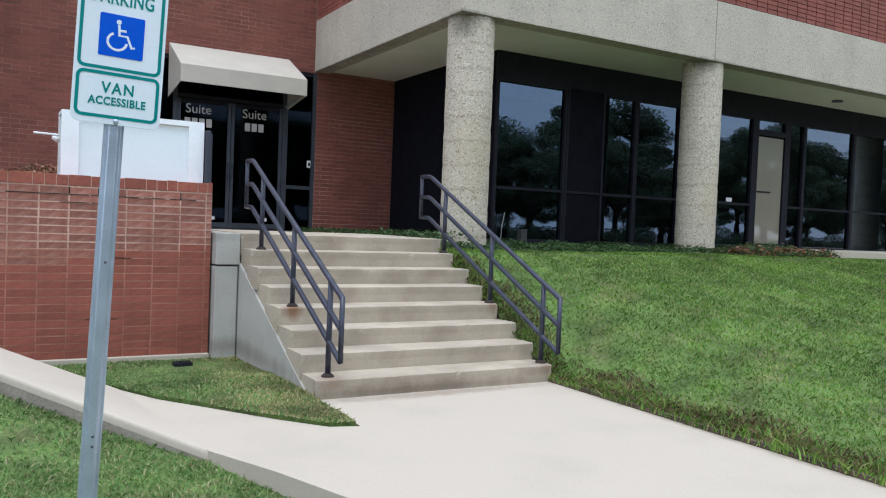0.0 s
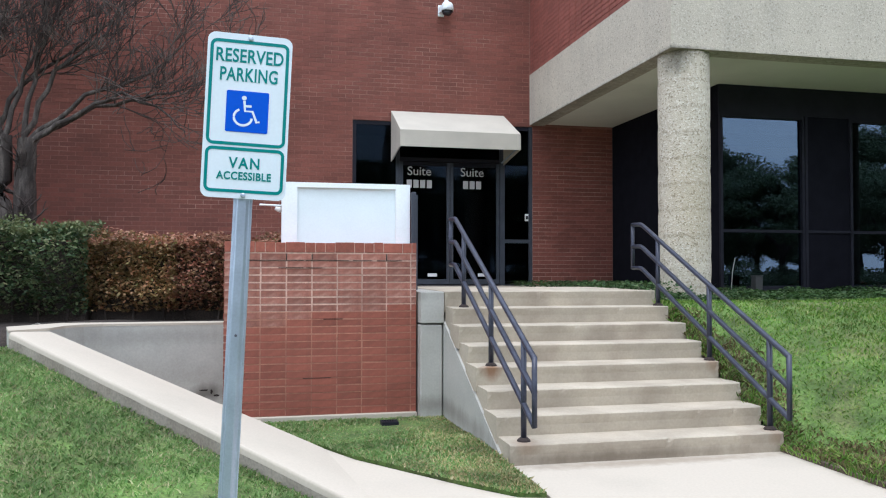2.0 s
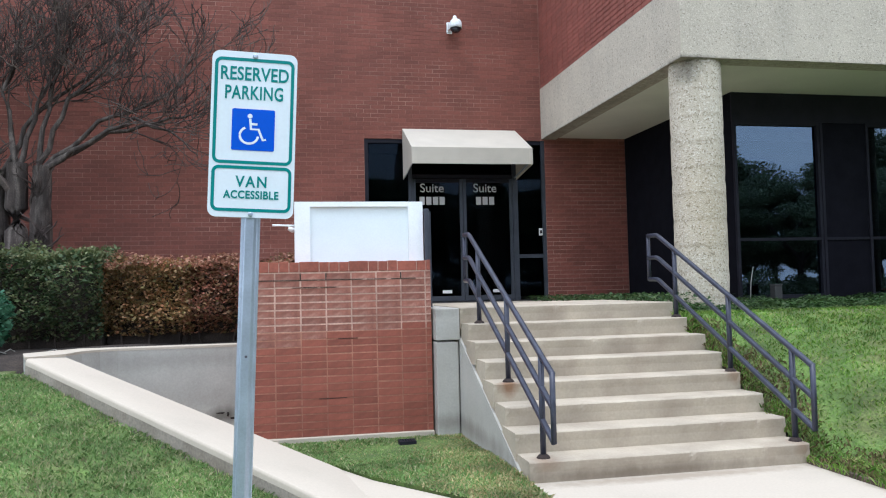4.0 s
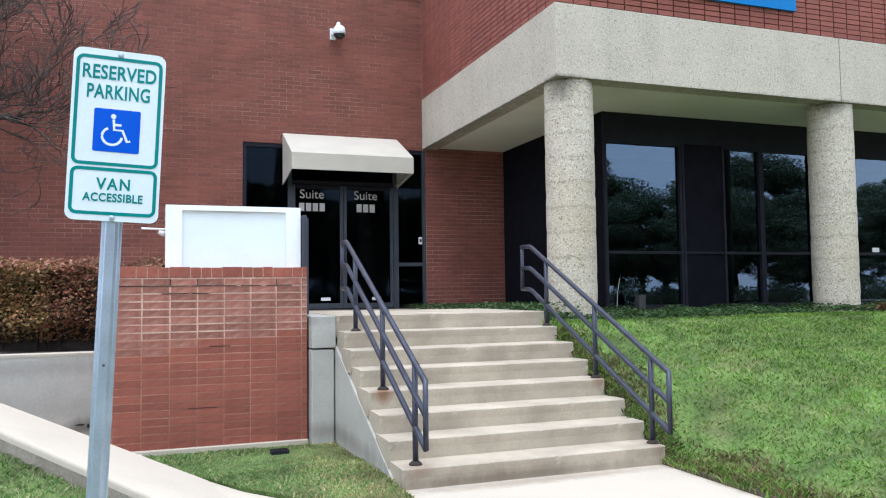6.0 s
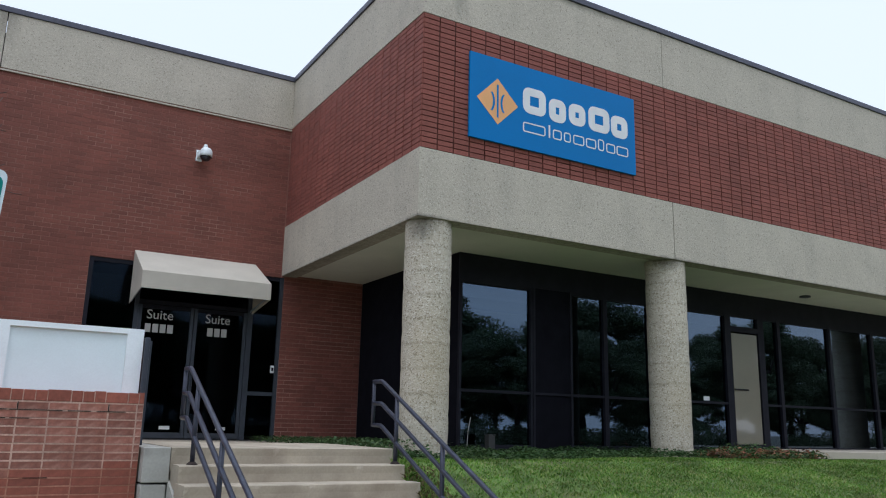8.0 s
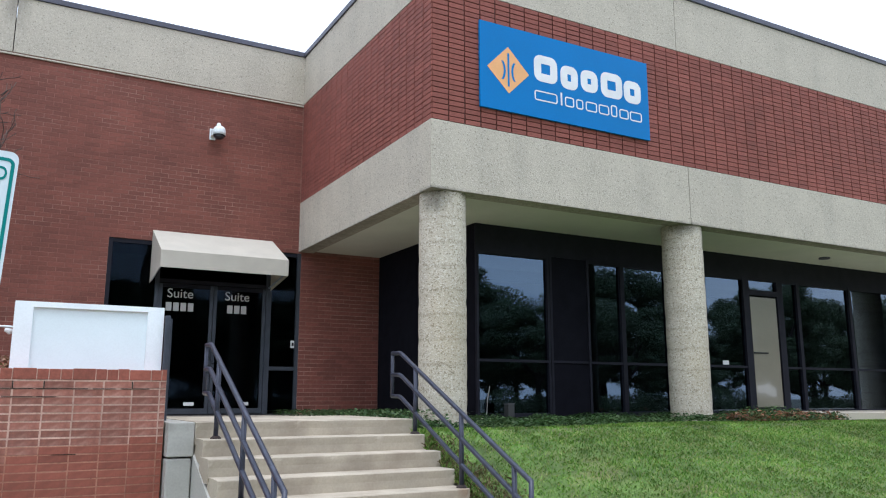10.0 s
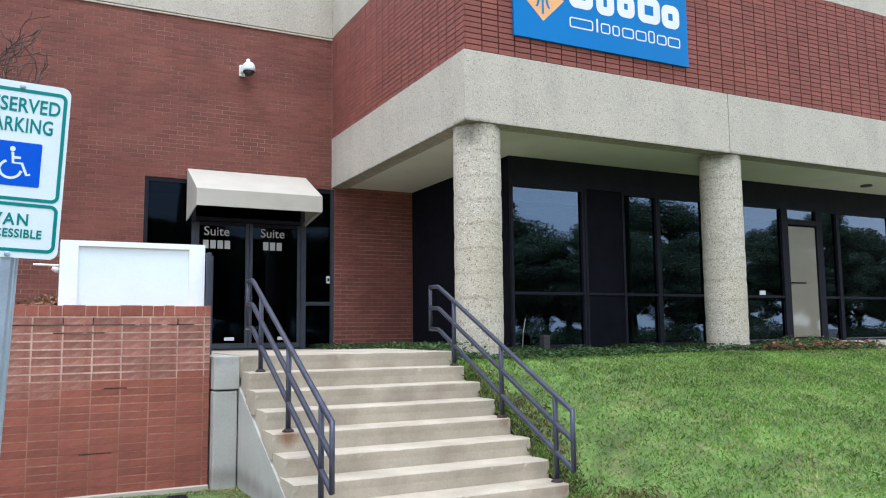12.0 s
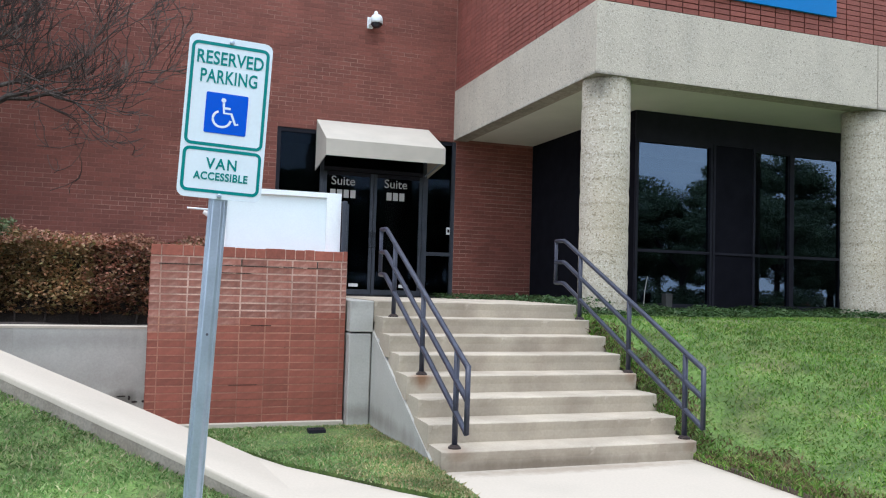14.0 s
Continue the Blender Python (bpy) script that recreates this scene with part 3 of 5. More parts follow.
wall_north = wall_block("wall_north", "long red brick entrance wall in running bond",
                        (XL, -3.44, ENT_Y, ENT_Y + 0.3, 0.0, BAND_Z), (-3.44, 0.06, ENT_Y, ENT_Y + 0.3, 4.27, BAND_Z),
                        (0.06, 1.73, ENT_Y, ENT_Y + 0.3, 0.0, SOFFIT_Z + 0.3))
parapet_north = wall_block("parapet_north", "weathered aggregate concrete parapet above the entrance wall",
                           (XL, -5.205, ENT_Y - 0.02, ENT_Y + 0.3, BAND_Z, ROOF_Z), (-5.19, 0.0, ENT_Y - 0.02, ENT_Y + 0.3, BAND_Z, ROOF_Z), material=M_BEAM)
ledge = tagged(part("trim", boxes((XL, -0.004, ENT_Y - 0.035, ENT_Y - 0.004, BAND_Z - 0.055, BAND_Z - 0.025)), M_BEAM), "thin pale ledge below the concrete parapet", "trim", kind="structure")
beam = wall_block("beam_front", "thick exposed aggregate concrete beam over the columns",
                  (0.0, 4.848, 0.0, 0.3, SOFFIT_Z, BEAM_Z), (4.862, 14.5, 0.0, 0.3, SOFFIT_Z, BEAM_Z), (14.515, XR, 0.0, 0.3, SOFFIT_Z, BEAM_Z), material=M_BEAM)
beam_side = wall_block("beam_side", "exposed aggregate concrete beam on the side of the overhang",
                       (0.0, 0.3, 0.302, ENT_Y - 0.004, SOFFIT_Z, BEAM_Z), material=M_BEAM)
wall_band = wall_block("wall_band_front", "red brick upper storey wall in stack bond with dark joints",
                       (0.022, XR, 0.022, 0.3, BEAM_Z + 0.004, BAND_Z), material=M_MORTAR_DARK)
wall_band_side = wall_block("wall_band_side", "red brick side wall of the upper storey",
                            (0.020, 0.3, 0.304, ENT_Y - 0.004, BEAM_Z + 0.004, BAND_Z), material=M_MORTAR_DARK)
parapet = wall_block("parapet_front", "weathered aggregate concrete parapet with stained corner",
                     (0.0, 4.74, 0.0, 0.3, BAND_Z + 0.004, ROOF_Z), (4.752, 14.5, 0.0, 0.3, BAND_Z + 0.004, ROOF_Z), (14.512, XR, 0.0, 0.3, BAND_Z + 0.004, ROOF_Z), material=M_BEAM)
parapet_side = wall_block("parapet_side", "aggregate concrete parapet on the side of the overhang", (0.0, 0.3, 0.304, ENT_Y - 0.024, BAND_Z + 0.004, ROOF_Z), material=M_BEAM)
coping = tagged(part("coping", boxes((-0.03, XR, -0.03, 0.36, ROOF_Z + 0.003, ROOF_Z + 0.105), (-0.03, 0.36, 0.362, ENT_Y - 0.05, ROOF_Z + 0.003, ROOF_Z + 0.105),
                                     (XL, 0.36, ENT_Y - 0.048, ENT_Y + 0.36, ROOF_Z + 0.003, ROOF_Z + 0.105), bevel=0.008), M_COPING),
                "dark metal coping along the roof edge", "coping", kind="structure")
roof = tagged(part("roof", boxes((XL, XR, ENT_Y + 0.3, 20, 7.9, 8.1), (0.3, XR, 0.3, ENT_Y + 0.3, 7.9, 8.1)), M_ROOM), "flat roof behind the parapet", "roof", kind="structure")
soffit = tagged(part("ceiling", boxes((0.302, XR, 0.302, ENT_Y - 0.005, SOFFIT_Z + 0.03, SOFFIT_Z + 0.1)), M_SOFFIT), "pale painted plaster soffit under the overhang", "soffit", kind="structure")
# unseen room shell, the unlit interior put into its near-black colour
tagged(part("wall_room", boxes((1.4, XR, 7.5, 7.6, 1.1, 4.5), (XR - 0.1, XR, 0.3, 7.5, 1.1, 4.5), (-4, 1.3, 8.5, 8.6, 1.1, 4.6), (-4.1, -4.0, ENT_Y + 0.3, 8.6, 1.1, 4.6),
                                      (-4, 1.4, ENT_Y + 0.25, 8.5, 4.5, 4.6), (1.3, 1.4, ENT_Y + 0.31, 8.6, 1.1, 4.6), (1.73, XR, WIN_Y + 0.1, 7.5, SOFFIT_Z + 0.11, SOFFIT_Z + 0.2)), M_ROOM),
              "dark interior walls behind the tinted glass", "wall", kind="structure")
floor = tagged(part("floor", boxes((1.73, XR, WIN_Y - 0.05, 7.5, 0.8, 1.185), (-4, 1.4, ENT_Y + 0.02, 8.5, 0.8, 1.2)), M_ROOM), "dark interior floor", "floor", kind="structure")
tagged(part("wall_return", boxes((1.735, 1.80, WIN_Y, ENT_Y - 0.003, 1.15, SOFFIT_Z + 0.03)), M_RETURN),
                    "dark panelled return wall under the overhang", "wall", kind="structure")


# ---- columns ----
def column(x, label):
    c = thing("column", (x, 0.36, 0.9), label, "column", "columns under the overhang")
    bm = bmesh.new()
    zs = [0.9 + (SOFFIT_Z + 0.02 - 0.9) * k / 40 for k in range(41)]
    bm_tube(bm, [(x, 0.36, z) for z in zs], 0.332, 40, [0.332 + 0.0015 * noise.noise((k * 0.7, x, 0)) - (0.007 if k in (5, 9, 16, 22, 29, 36) else 0) for k in range(41)])
    under(c, part("shaft", bm, M_COLUMN, smooth=True))
    return c


column(0.375, "round shell-aggregate concrete column at the overhang corner")
column(4.985, "round shell-aggregate concrete column in the ivy bed")
column(9.66 + 4.6, "round shell-aggregate concrete column")


# ---- window wall under the overhang ----
def window(name, x0, x1, z0, z1, y, rails=(), label="tall dark tinted window", post=0.045):
    w = thing(name, ((x0 + x1) / 2, y, z0), label, "window", kind="structure")
    fr = boxes((x0, x0 + post, y - 0.05, y + 0.07, z0, z1), (x1 - post, x1, y - 0.05, y + 0.07, z0, z1),
               (x0 + post, x1 - post, y - 0.045, y + 0.07, z0, z0 + 0.06), (x0 + post, x1 - post, y - 0.045, y + 0.07, z1 - 0.06, z1))
    under(w, part("window_frame", fr, M_FRAME))
    levels = [z0 + 0.06, *rails, z1 - 0.06]
    for z in rails:
        under(w, part("rail", boxes((x0 + post, x1 - post, y - 0.04, y + 0.06, z - 0.022, z + 0.022)), M_FRAME))
    for a, b in zip(levels, levels[1:]):
        under(w, part("pane", boxes((x0 + post, x1 - post, y + 0.005, y + 0.017, a + 0.022 * (a in rails), b - 0.022 * (b in rails))), M_GLASS))
    return w


PANE_TOP = 3.89
tagged(part("window_header", boxes((1.735, XR, WIN_Y - 0.03, WIN_Y + 0.1, PANE_TOP, SOFFIT_Z + 0.028)), M_FRAME),
                "dark metal fascia above the windows", "fascia", kind="structure")
edges = [1.74, 3.20, 4.02, 4.83, 5.95, 6.90, 8.04]
for k, (a, b) in enumerate(zip(edges, edges[1:])):
    if k == 1:
        continue
    window(f"window_{k + 1}", a, b, 1.19, PANE_TOP, WIN_Y, (2.09,))
edges = [9.13, 9.66, 11.4, 13.0, 14.5, 16.0, 18, 20, 22, XR - 0.1]
for k, (a, b) in enumerate(zip(edges, edges[1:])):
    window(f"window_{k + 8}", a, b, 1.19, PANE_TOP, WIN_Y, (2.09,))
# opaque black panel put in place of a pane that shows no reflection
dark_bay = thing("wall_infill", (3.6, WIN_Y, 1.19), "matte black panel in place of the dark window pane", "panel", kind="structure")
under(dark_bay, part("panel", boxes((3.20, 4.02, WIN_Y - 0.02, WIN_Y + 0.06, 1.19, PANE_TOP)), M_RETURN))
under(dark_bay, part("cover_strip", boxes((3.205, 3.25, WIN_Y - 0.06, WIN_Y - 0.022, 1.19, PANE_TOP)), M_FRAME))
under(dark_bay, part("rail", boxes((3.252, 4.015, WIN_Y - 0.05, WIN_Y - 0.022, 2.07, 2.11)), M_FRAME))

door1 = thing("door_1", (8.58, WIN_Y, 1.25), "side door with a pale tan panel and dark frame below a transom", "door", kind="structure")
under(door1, part("door_frame", boxes((8.04, 8.17, WIN_Y - 0.05, WIN_Y + 0.07, 1.19, PANE_TOP), (9.0, 9.13, WIN_Y - 0.05, WIN_Y + 0.07, 1.19, PANE_TOP),
                                      (8.17, 9.0, WIN_Y - 0.05, WIN_Y + 0.07, 3.53, 3.64), (8.17, 9.0, WIN_Y - 0.05, WIN_Y + 0.07, PANE_TOP - 0.05, PANE_TOP)), M_FRAME))
under(door1, part("transom_pane", boxes((8.17, 9.0, WIN_Y, WIN_Y + 0.012, 3.64, PANE_TOP - 0.05)), M_GLASS))
leaf = under(door1, part("door_leaf", boxes((8.20, 8.97, WIN_Y - 0.03, WIN_Y + 0.02, 1.305, 3.50), bevel=0.004), M_TAN, label="pale tan door panel"))
under(leaf, part("push_bar", boxes((8.2, 8.6, WIN_Y - 0.06, WIN_Y - 0.035, 2.36, 2.385)), M_FRAME))
under(door1, part("threshold", boxes((8.17, 9.0, WIN_Y - 0.06, WIN_Y + 0.05, 1.19, 1.30)), M_FRAME))
tagged(part("pavement", prism([(7.9, 1.68), (7.6, 0.6), (9.2, -0.5), (14, -0.9), (XR, -0.9), (XR, 1.68)], "z", 0.9, 1.225), M_WALK),
                   "pale concrete walk outside the side door", "walkway", kind="structure")
spot = thing("soffit_light", (9.76, 1.08, SOFFIT_Z + 0.02), "small dark recessed soffit light", "light fixture")
bm = bmesh.new()
bm_tube(bm, [(9.76, 1.08, SOFFIT_Z + 0.031), (9.76, 1.08, SOFFIT_Z + 0.0)], 0.11, 20)
under(spot, part("trim_ring", bm, M_COPING))

# ---- entrance storefront ----
EY = ENT_Y + 0.06
ent = thing("window_entrance", (-1.7, EY, 1.2), "dark aluminium glazed entrance screen with sidelights", "storefront", kind="structure")
zt = 4.27
for x0, x1 in ((-3.44, -3.37), (-2.62, -2.55), (-0.60, -0.50), (-0.01, 0.06)):
    under(ent, part("mullion", boxes((x0, x1, EY - 0.05, EY + 0.06, 1.2, zt)), M_ALU if x0 > -3 else M_FRAME))
# rails above z=3 are coloured dark for the awning's shade
for x0, x1, z in ((-3.37, -2.62, 4.22), (-2.55, -0.60, 4.22), (-0.50, -0.01, 4.22), (-2.55, -0.60, 3.56), (-0.50, -0.01, 2.03), (-3.37, -2.62, 2.03)):
    under(ent, part("rail", boxes((x0, x1, EY - 0.04, EY + 0.05, z - 0.025, z + 0.045)), M_ALU if z < 3 else M_FRAME))
for x0, x1, a, b in ((-3.37, -2.62, 2.075, 4.195), (-3.37, -2.62, 1.22, 2.005), (-2.55, -0.60, 3.605, 4.195), (-0.50, -0.01, 2.075, 4.195), (-0.50, -0.01, 1.27, 2.005)):
    under(ent, part("pane", boxes((x0, x1, EY, EY + 0.012, a, b)), M_DOOR_GLASS))


def glass_door(name, x0, x1, pull_x, label):
    d = thing(name, ((x0 + x1) / 2, EY, 1.2), label, "door", kind="structure")
    y0, y1 = EY - 0.035, EY + 0.03
    under(d, part("stile", boxes((x0, x0 + 0.06, y0, y1, 1.215, 3.52)), M_ALU))
    under(d, part("stile", boxes((x1 - 0.06, x1, y0, y1, 1.215, 3.52)), M_ALU))
    # dark top rail carries the awning's shade in its colour
    under(d, part("top_rail", boxes((x0 + 0.06, x1 - 0.06, y0, y1, 3.455, 3.52)), M_FRAME))
    under(d, part("bottom_rail", boxes((x0 + 0.06, x1 - 0.06, y0, y1, 1.215, 1.31)), M_ALU))
    under(d, part("pane", boxes((x0 + 0.06, x1 - 0.06, EY - 0.006, EY + 0.006, 1.31, 3.455)), M_DOOR_GLASS))
    under(d, part("door_handle", tube([(pull_x, y0, 2.12), (pull_x, y0 - 0.06, 2.12), (pull_x, y0 - 0.06, 2.42), (pull_x, y0, 2.42)], 0.014), M_ALU, label="grey pull handle"))
    under(d, part("sticker", boxes((x1 - 0.42, x1 - 0.24, EY - 0.011, EY - 0.0065, 1.36, 1.42)), M_LETTER, label="small pale notice"))
    return d


door2 = glass_door("door_2", -2.545, -1.585, -1.62, "dark glazed aluminium entrance door with pale suite lettering")
door3 = glass_door("door_3", -1.575, -0.605, -1.54, "dark glazed aluminium entrance door with suite lettering")
for d, cx in ((door2, -2.17), (door3, -1.14)):
    under(d, part("lettering", moved(text_bm("Suite", 0.235, 0.001, 1.0, 0.0005), Matrix.Translation((cx, EY - 0.012, 3.345))), M_SUITE, label="grey vinyl lettering on the glass"))
    for k in range(4 if cx < -2 else 3):
        w = 0.098
        n = 4 if cx < -2 else 3
        x = cx + (k - (n - 1) / 2) * 0.128
        under(d, part("number_bar", boxes((x - w / 2, x + w / 2, EY - 0.014, EY - 0.0065, 3.035, 3.185)), M_SUITE))
sw = thing("door_plate", (-0.03, EY - 0.06, 2.5), "small pale access control plate on the door frame", "control plate")
under(sw, part("plate", boxes((-0.10, -0.03, EY - 0.085, EY - 0.055, 2.43, 2.57), bevel=0.006), M_LETTER))
under(sw, part("button", boxes((-0.085, -0.045, EY - 0.092, EY - 0.085, 2.47, 2.53)), M_FRAME))

# ---- awning ----
aw = thing("awning", (-1.6, ENT_Y, 3.6), "cream canvas shed awning over the entrance doors", "awning")
X0, X1, Y0 = -2.72, -0.53, 4.45
prof = [(ENT_Y - 0.012, 4.46), (Y0, 3.93), (Y0, 3.645)]
vs, fs = [], []
nx = 24
for i in range(nx + 1):
    x = X0 + (X1 - X0) * i / nx
    sag = 0.006 * math.sin(i * math.pi / 6)
    for k in range(9):
        f = k / 8
        vs.append((x, prof[0][0] + (prof[1][0] - prof[0][0]) * f, prof[0][1] + (prof[1][1] - prof[0][1]) * f - sag * math.sin(f * math.pi)))
    for k in range(1, 4):
        vs.append((x, Y0 + 0.004 * math.sin(i * 1.3) * k / 3, 3.93 - 0.29 * k / 3))
row = 12
for i in range(nx):
    for k in range(row - 1):
        a = i * row + k
        fs.append((a, a + 1, a + row + 1, a + row))
top = mesh_from("canopy", vs, fs, M_AWNING)
mod = top.modifiers.new("thick", "SOLIDIFY")
mod.thickness = 0.006
under(aw, top)
for x in (X0, X1):
    under(aw, part("side_panel", prism([(ENT_Y - 0.012, 4.455), (Y0 + 0.004, 3.93), (Y0 + 0.004, 3.645), (ENT_Y - 0.012, 3.50)], "x", x - 0.003, x + 0.003), M_AWNING))
for pts in ([(X0 + 0.03, Y0 + 0.03, 3.7), (X1 - 0.03, Y0 + 0.03, 3.7)], [(X0 + 0.03, Y0 + 0.03, 3.91), (X1 - 0.03, Y0 + 0.03, 3.91)],
            [(X0 + 0.03, Y0 + 0.03, 3.7), (X0 + 0.03, ENT_Y, 3.55)], [(X1 - 0.03, Y0 + 0.03, 3.7), (X1 - 0.03, ENT_Y, 3.55)]):
    under(aw, part("frame_bar", tube(pts, 0.014, 8), M_GALV))

# ---- reserved parking sign ----
SIGN = Matrix.Translation((-5.108, -6.1, -0.244)) @ pose(0, 0, 0, 0, 2.4, 0)
sg = thing("parking_sign", (0, 0, 0), "white and green reserved parking sign on a galvanised channel post", "sign")
sg.matrix_basis = SIGN
bpy.context.view_layer.update()


def rounded(w, h, r, cx, cz, y0, y1, seg=6):
    pts = []
    for sx, sz, a0 in ((1, 1, 0), (-1, 1, 90), (-1, -1, 180), (1, -1, 270)):
        for k in range(seg + 1):
            a = radians(a0 + 90 * k / seg)
            pts.append((cx + sx * (w / 2 - r) + r * math.cos(a), cz + sz * (h / 2 - r) + r * math.sin(a)))
    return prism(pts, "y", y0, y1)


def ring(w, h, r, t, cx, cz, y0, y1, seg=6):
    bm = bmesh.new()
    loops = []
    for inset, y in ((0, y0), (t, y0), (t, y1), (0, y1)):
        ww, hh, rr = w - 2 * inset, h - 2 * inset, max(0.002, r - inset)
        loop = []
        for sx, sz, a0 in ((1, 1, 0), (-1, 1, 90), (-1, -1, 180), (1, -1, 270)):
            for k in range(seg + 1):
                a = radians(a0 + 90 * k / seg)
                loop.append(bm.verts.new((cx + sx * (ww / 2 - rr) + rr * math.cos(a), y, cz + sz * (hh / 2 - rr) + rr * math.sin(a))))
        loops.append(loop)
    n = len(loops[0])
    for a, b in zip(loops, loops[1:] + loops[:1]):
        for k in range(n):
            bm.faces.new((a[k], a[(k + 1) % n], b[(k + 1) % n], b[k]))
    bmesh.ops.recalc_face_normals(bm, faces=bm.faces)
    return bm


post = prism([(-0.033, -0.010), (-0.033, 0.0), (-0.020, 0.0), (-0.013, -0.026), (0.006, -0.026), (0.017, 0.0), (0.033, 0.0), (0.033, -0.006), (0.030, -0.010), (0.024, -0.011),
              (0.0205, -0.014), (0.012, -0.031), (0.008, -0.034), (-0.016, -0.034), (-0.020, -0.031), (-0.024, -0.012)], "z", -0.1, 2.54)
part("post", post, M_GALV, sg, "galvanised steel channel post")
ZC = 2.272   # middle of the board above the post's foot
board = part("board", rounded(0.292, 0.584, 0.028, 0.0, ZC + 0.002, -0.042, -0.037), M_SIGN_WHITE, sg)
part("border", ring(0.272, 0.374, 0.024, 0.011, 0.0, ZC + 0.084, -0.0436, -0.0415), M_SIGN_GREEN, board, "green border line")
part("border", ring(0.272, 0.160, 0.024, 0.011, 0.0, ZC - 0.190, -0.0436, -0.0415), M_SIGN_GREEN, board, "green border line")
for words, size, dz, sp in (("RESERVED", 0.049, 0.213, 1.02), ("PARKING", 0.049, 0.146, 1.06), ("VAN", 0.040, -0.167, 1.2), ("ACCESSIBLE", 0.029, -0.212, 1.08)):
    t = text_bm(words, size, 0.0008, sp, 0.0008)
    xs = [v.co.x for v in t.verts]
    want = {"RESERVED": 0.232, "PARKING": 0.198, "VAN": 0.106, "ACCESSIBLE": 0.188}[words]
    k = want / (max(xs) - min(xs))
    zs = [v.co.z for v in t.verts]
    t.transform(Matrix.Diagonal((k, 1, size / (max(zs) - min(zs)), 1)))
    part("lettering", moved(t, Matrix.Translation((0, -0.043, ZC + dz))), M_SIGN_GREEN, board, "green sign lettering")
part("symbol_panel", rounded(0.146, 0.146, 0.006, 0.0, ZC + 0.018, -0.0438, -0.0415), M_SIGN_BLUE, board, "blue square panel")
# access symbol as plain strokes
sym = bmesh.new()
C = (0.0, ZC + 0.018)


def stroke(pts, w=0.0048):
    bm_tube(sym, [(C[0] + a, -0.044, C[1] + b) for a, b in pts], w, 6)


stroke([(-0.014 + 0.031 * math.cos(radians(a)), -0.020 + 0.029 * math.sin(radians(a))) for a in range(115, 362, 12)])
stroke([(-0.011, 0.038), (-0.008, 0.002), (0.018, 0.002), (0.034, -0.036), (0.044, -0.032)])
stroke([(-0.010, 0.020), (0.014, 0.020)])
bm_tube(sym, [(C[0] - 0.012, -0.0475, C[1] + 0.048), (C[0] - 0.012, -0.0405, C[1] + 0.048)], 0.0085, 14)
sym.transform(Matrix.Translation((0, -0.044, 0)) @ Matrix.Diagonal((1, 0.12, 1, 1)) @ Matrix.Translation((0, 0.044, 0)))
part("symbol", sym, M_SIGN_WHITE, board, "white access symbol strokes")
for z in (ZC + 0.279, ZC - 0.279):
    part("bolt", bm_tube(bmesh.new(), [(0, -0.040, z), (0, -0.046, z), (0, -0.049, z)], 0.008, 10, [0.009, 0.009, 0.005]), M_GALV, sg)
for z in (0.85, 0.885, 1.5):
    part("bolt_hole", bm_tube(bmesh.new(), [(0, -0.0345, z), (0, -0.0352, z)], 0.005, 8), M_COPING, sg)

# ---- low brick pier with the white sign cabinet ----
PX0, PX1, PY0, PY1, PZ = -5.37, -3.42, -0.885, -0.02, 1.765
pier = thing("brick_pier", (-4.4, -0.5, 0), "low red brick pier wall with weathered pale mortar", "wall")
under(pier, part("core", boxes((PX0 + 0.008, PX1 - 0.004, PY0 + 0.0035, PY1, -0.3, 1.06)), M_MORTAR_LOW))
under(pier, part("core", boxes((PX0 + 0.008, PX1 - 0.004, PY0 + 0.0035, PY1, 1.06, PZ - 0.006)), M_MORTAR_PALE))
under(pier, part("footing", boxes((PX0 - 0.0, PX1 + 0.0, PY0 - 0.05, PY0 + 0.03, -0.3, 0.012), bevel=0.008), M_WALK))

cab = thing("sign_cabinet", (-4.1, -0.2, PZ), "blank white metal sign cabinet standing on the brick pier", "sign cabinet")
CX0, CX1, CY, CZ1 = -4.80, -3.385, -0.275, 2.445
under(cab, part("frame", boxes((CX0, CX0 + 0.165, CY, CY + 0.06, PZ, CZ1), (CX1 - 0.165, CX1, CY, CY + 0.06, PZ, CZ1), (CX0 + 0.165, CX1 - 0.165, CY, CY + 0.06, CZ1 - 0.055, CZ1)), M_WHITE))
under(cab, part("face_panel", boxes((CX0 + 0.165, CX1 - 0.165, CY + 0.035, CY + 0.045, PZ, CZ1 - 0.055)), M_PANEL, label="plain white acrylic face"))
under(cab, part("back_shell", boxes((CX0 + 0.01, CX1 - 0.01, CY + 0.06, CY + 0.08, PZ, CZ1 - 0.01), (CX0, CX1, CY + 0.06, CY + 0.42, CZ1 - 0.03, CZ1)), M_WHITE))
under(cab, part("side_post", boxes((CX0, CX0 + 0.03, CY + 0.36, CY + 0.42, PZ, CZ1 - 0.03)), M_WHITE))
lamp = under(cab, part("lamp_arm", tube([(CX0 - 0.24, CY + 0.2, 2.205), (CX0, CY + 0.22, 2.20)], 0.011, 8), M_WHITE))
under(lamp, part("knuckle", bm_tube(bmesh.new(), [(CX0 - 0.07, CY + 0.2, 2.17), (CX0 - 0.02, CY + 0.2, 2.15), (CX0, CY + 0.2, 2.15)], 0.03, 10, [0.02, 0.032, 0.025]), M_LETTER))
gp = thing("steel_post", (-3.33, -0.28, LAND_Z), "dark grey flat steel post behind the brick pier", "post")
under(gp, part("plate", boxes((-3.375, -3.325, -0.33, -0.18, LAND_Z - 0.01, 2.36), bevel=0.006), M_ALU))
under(gp, part("edge_strip", boxes((-3.322, -3.300, -0.30, -0.22, LAND_Z - 0.01, 2.33)), M_ALU))

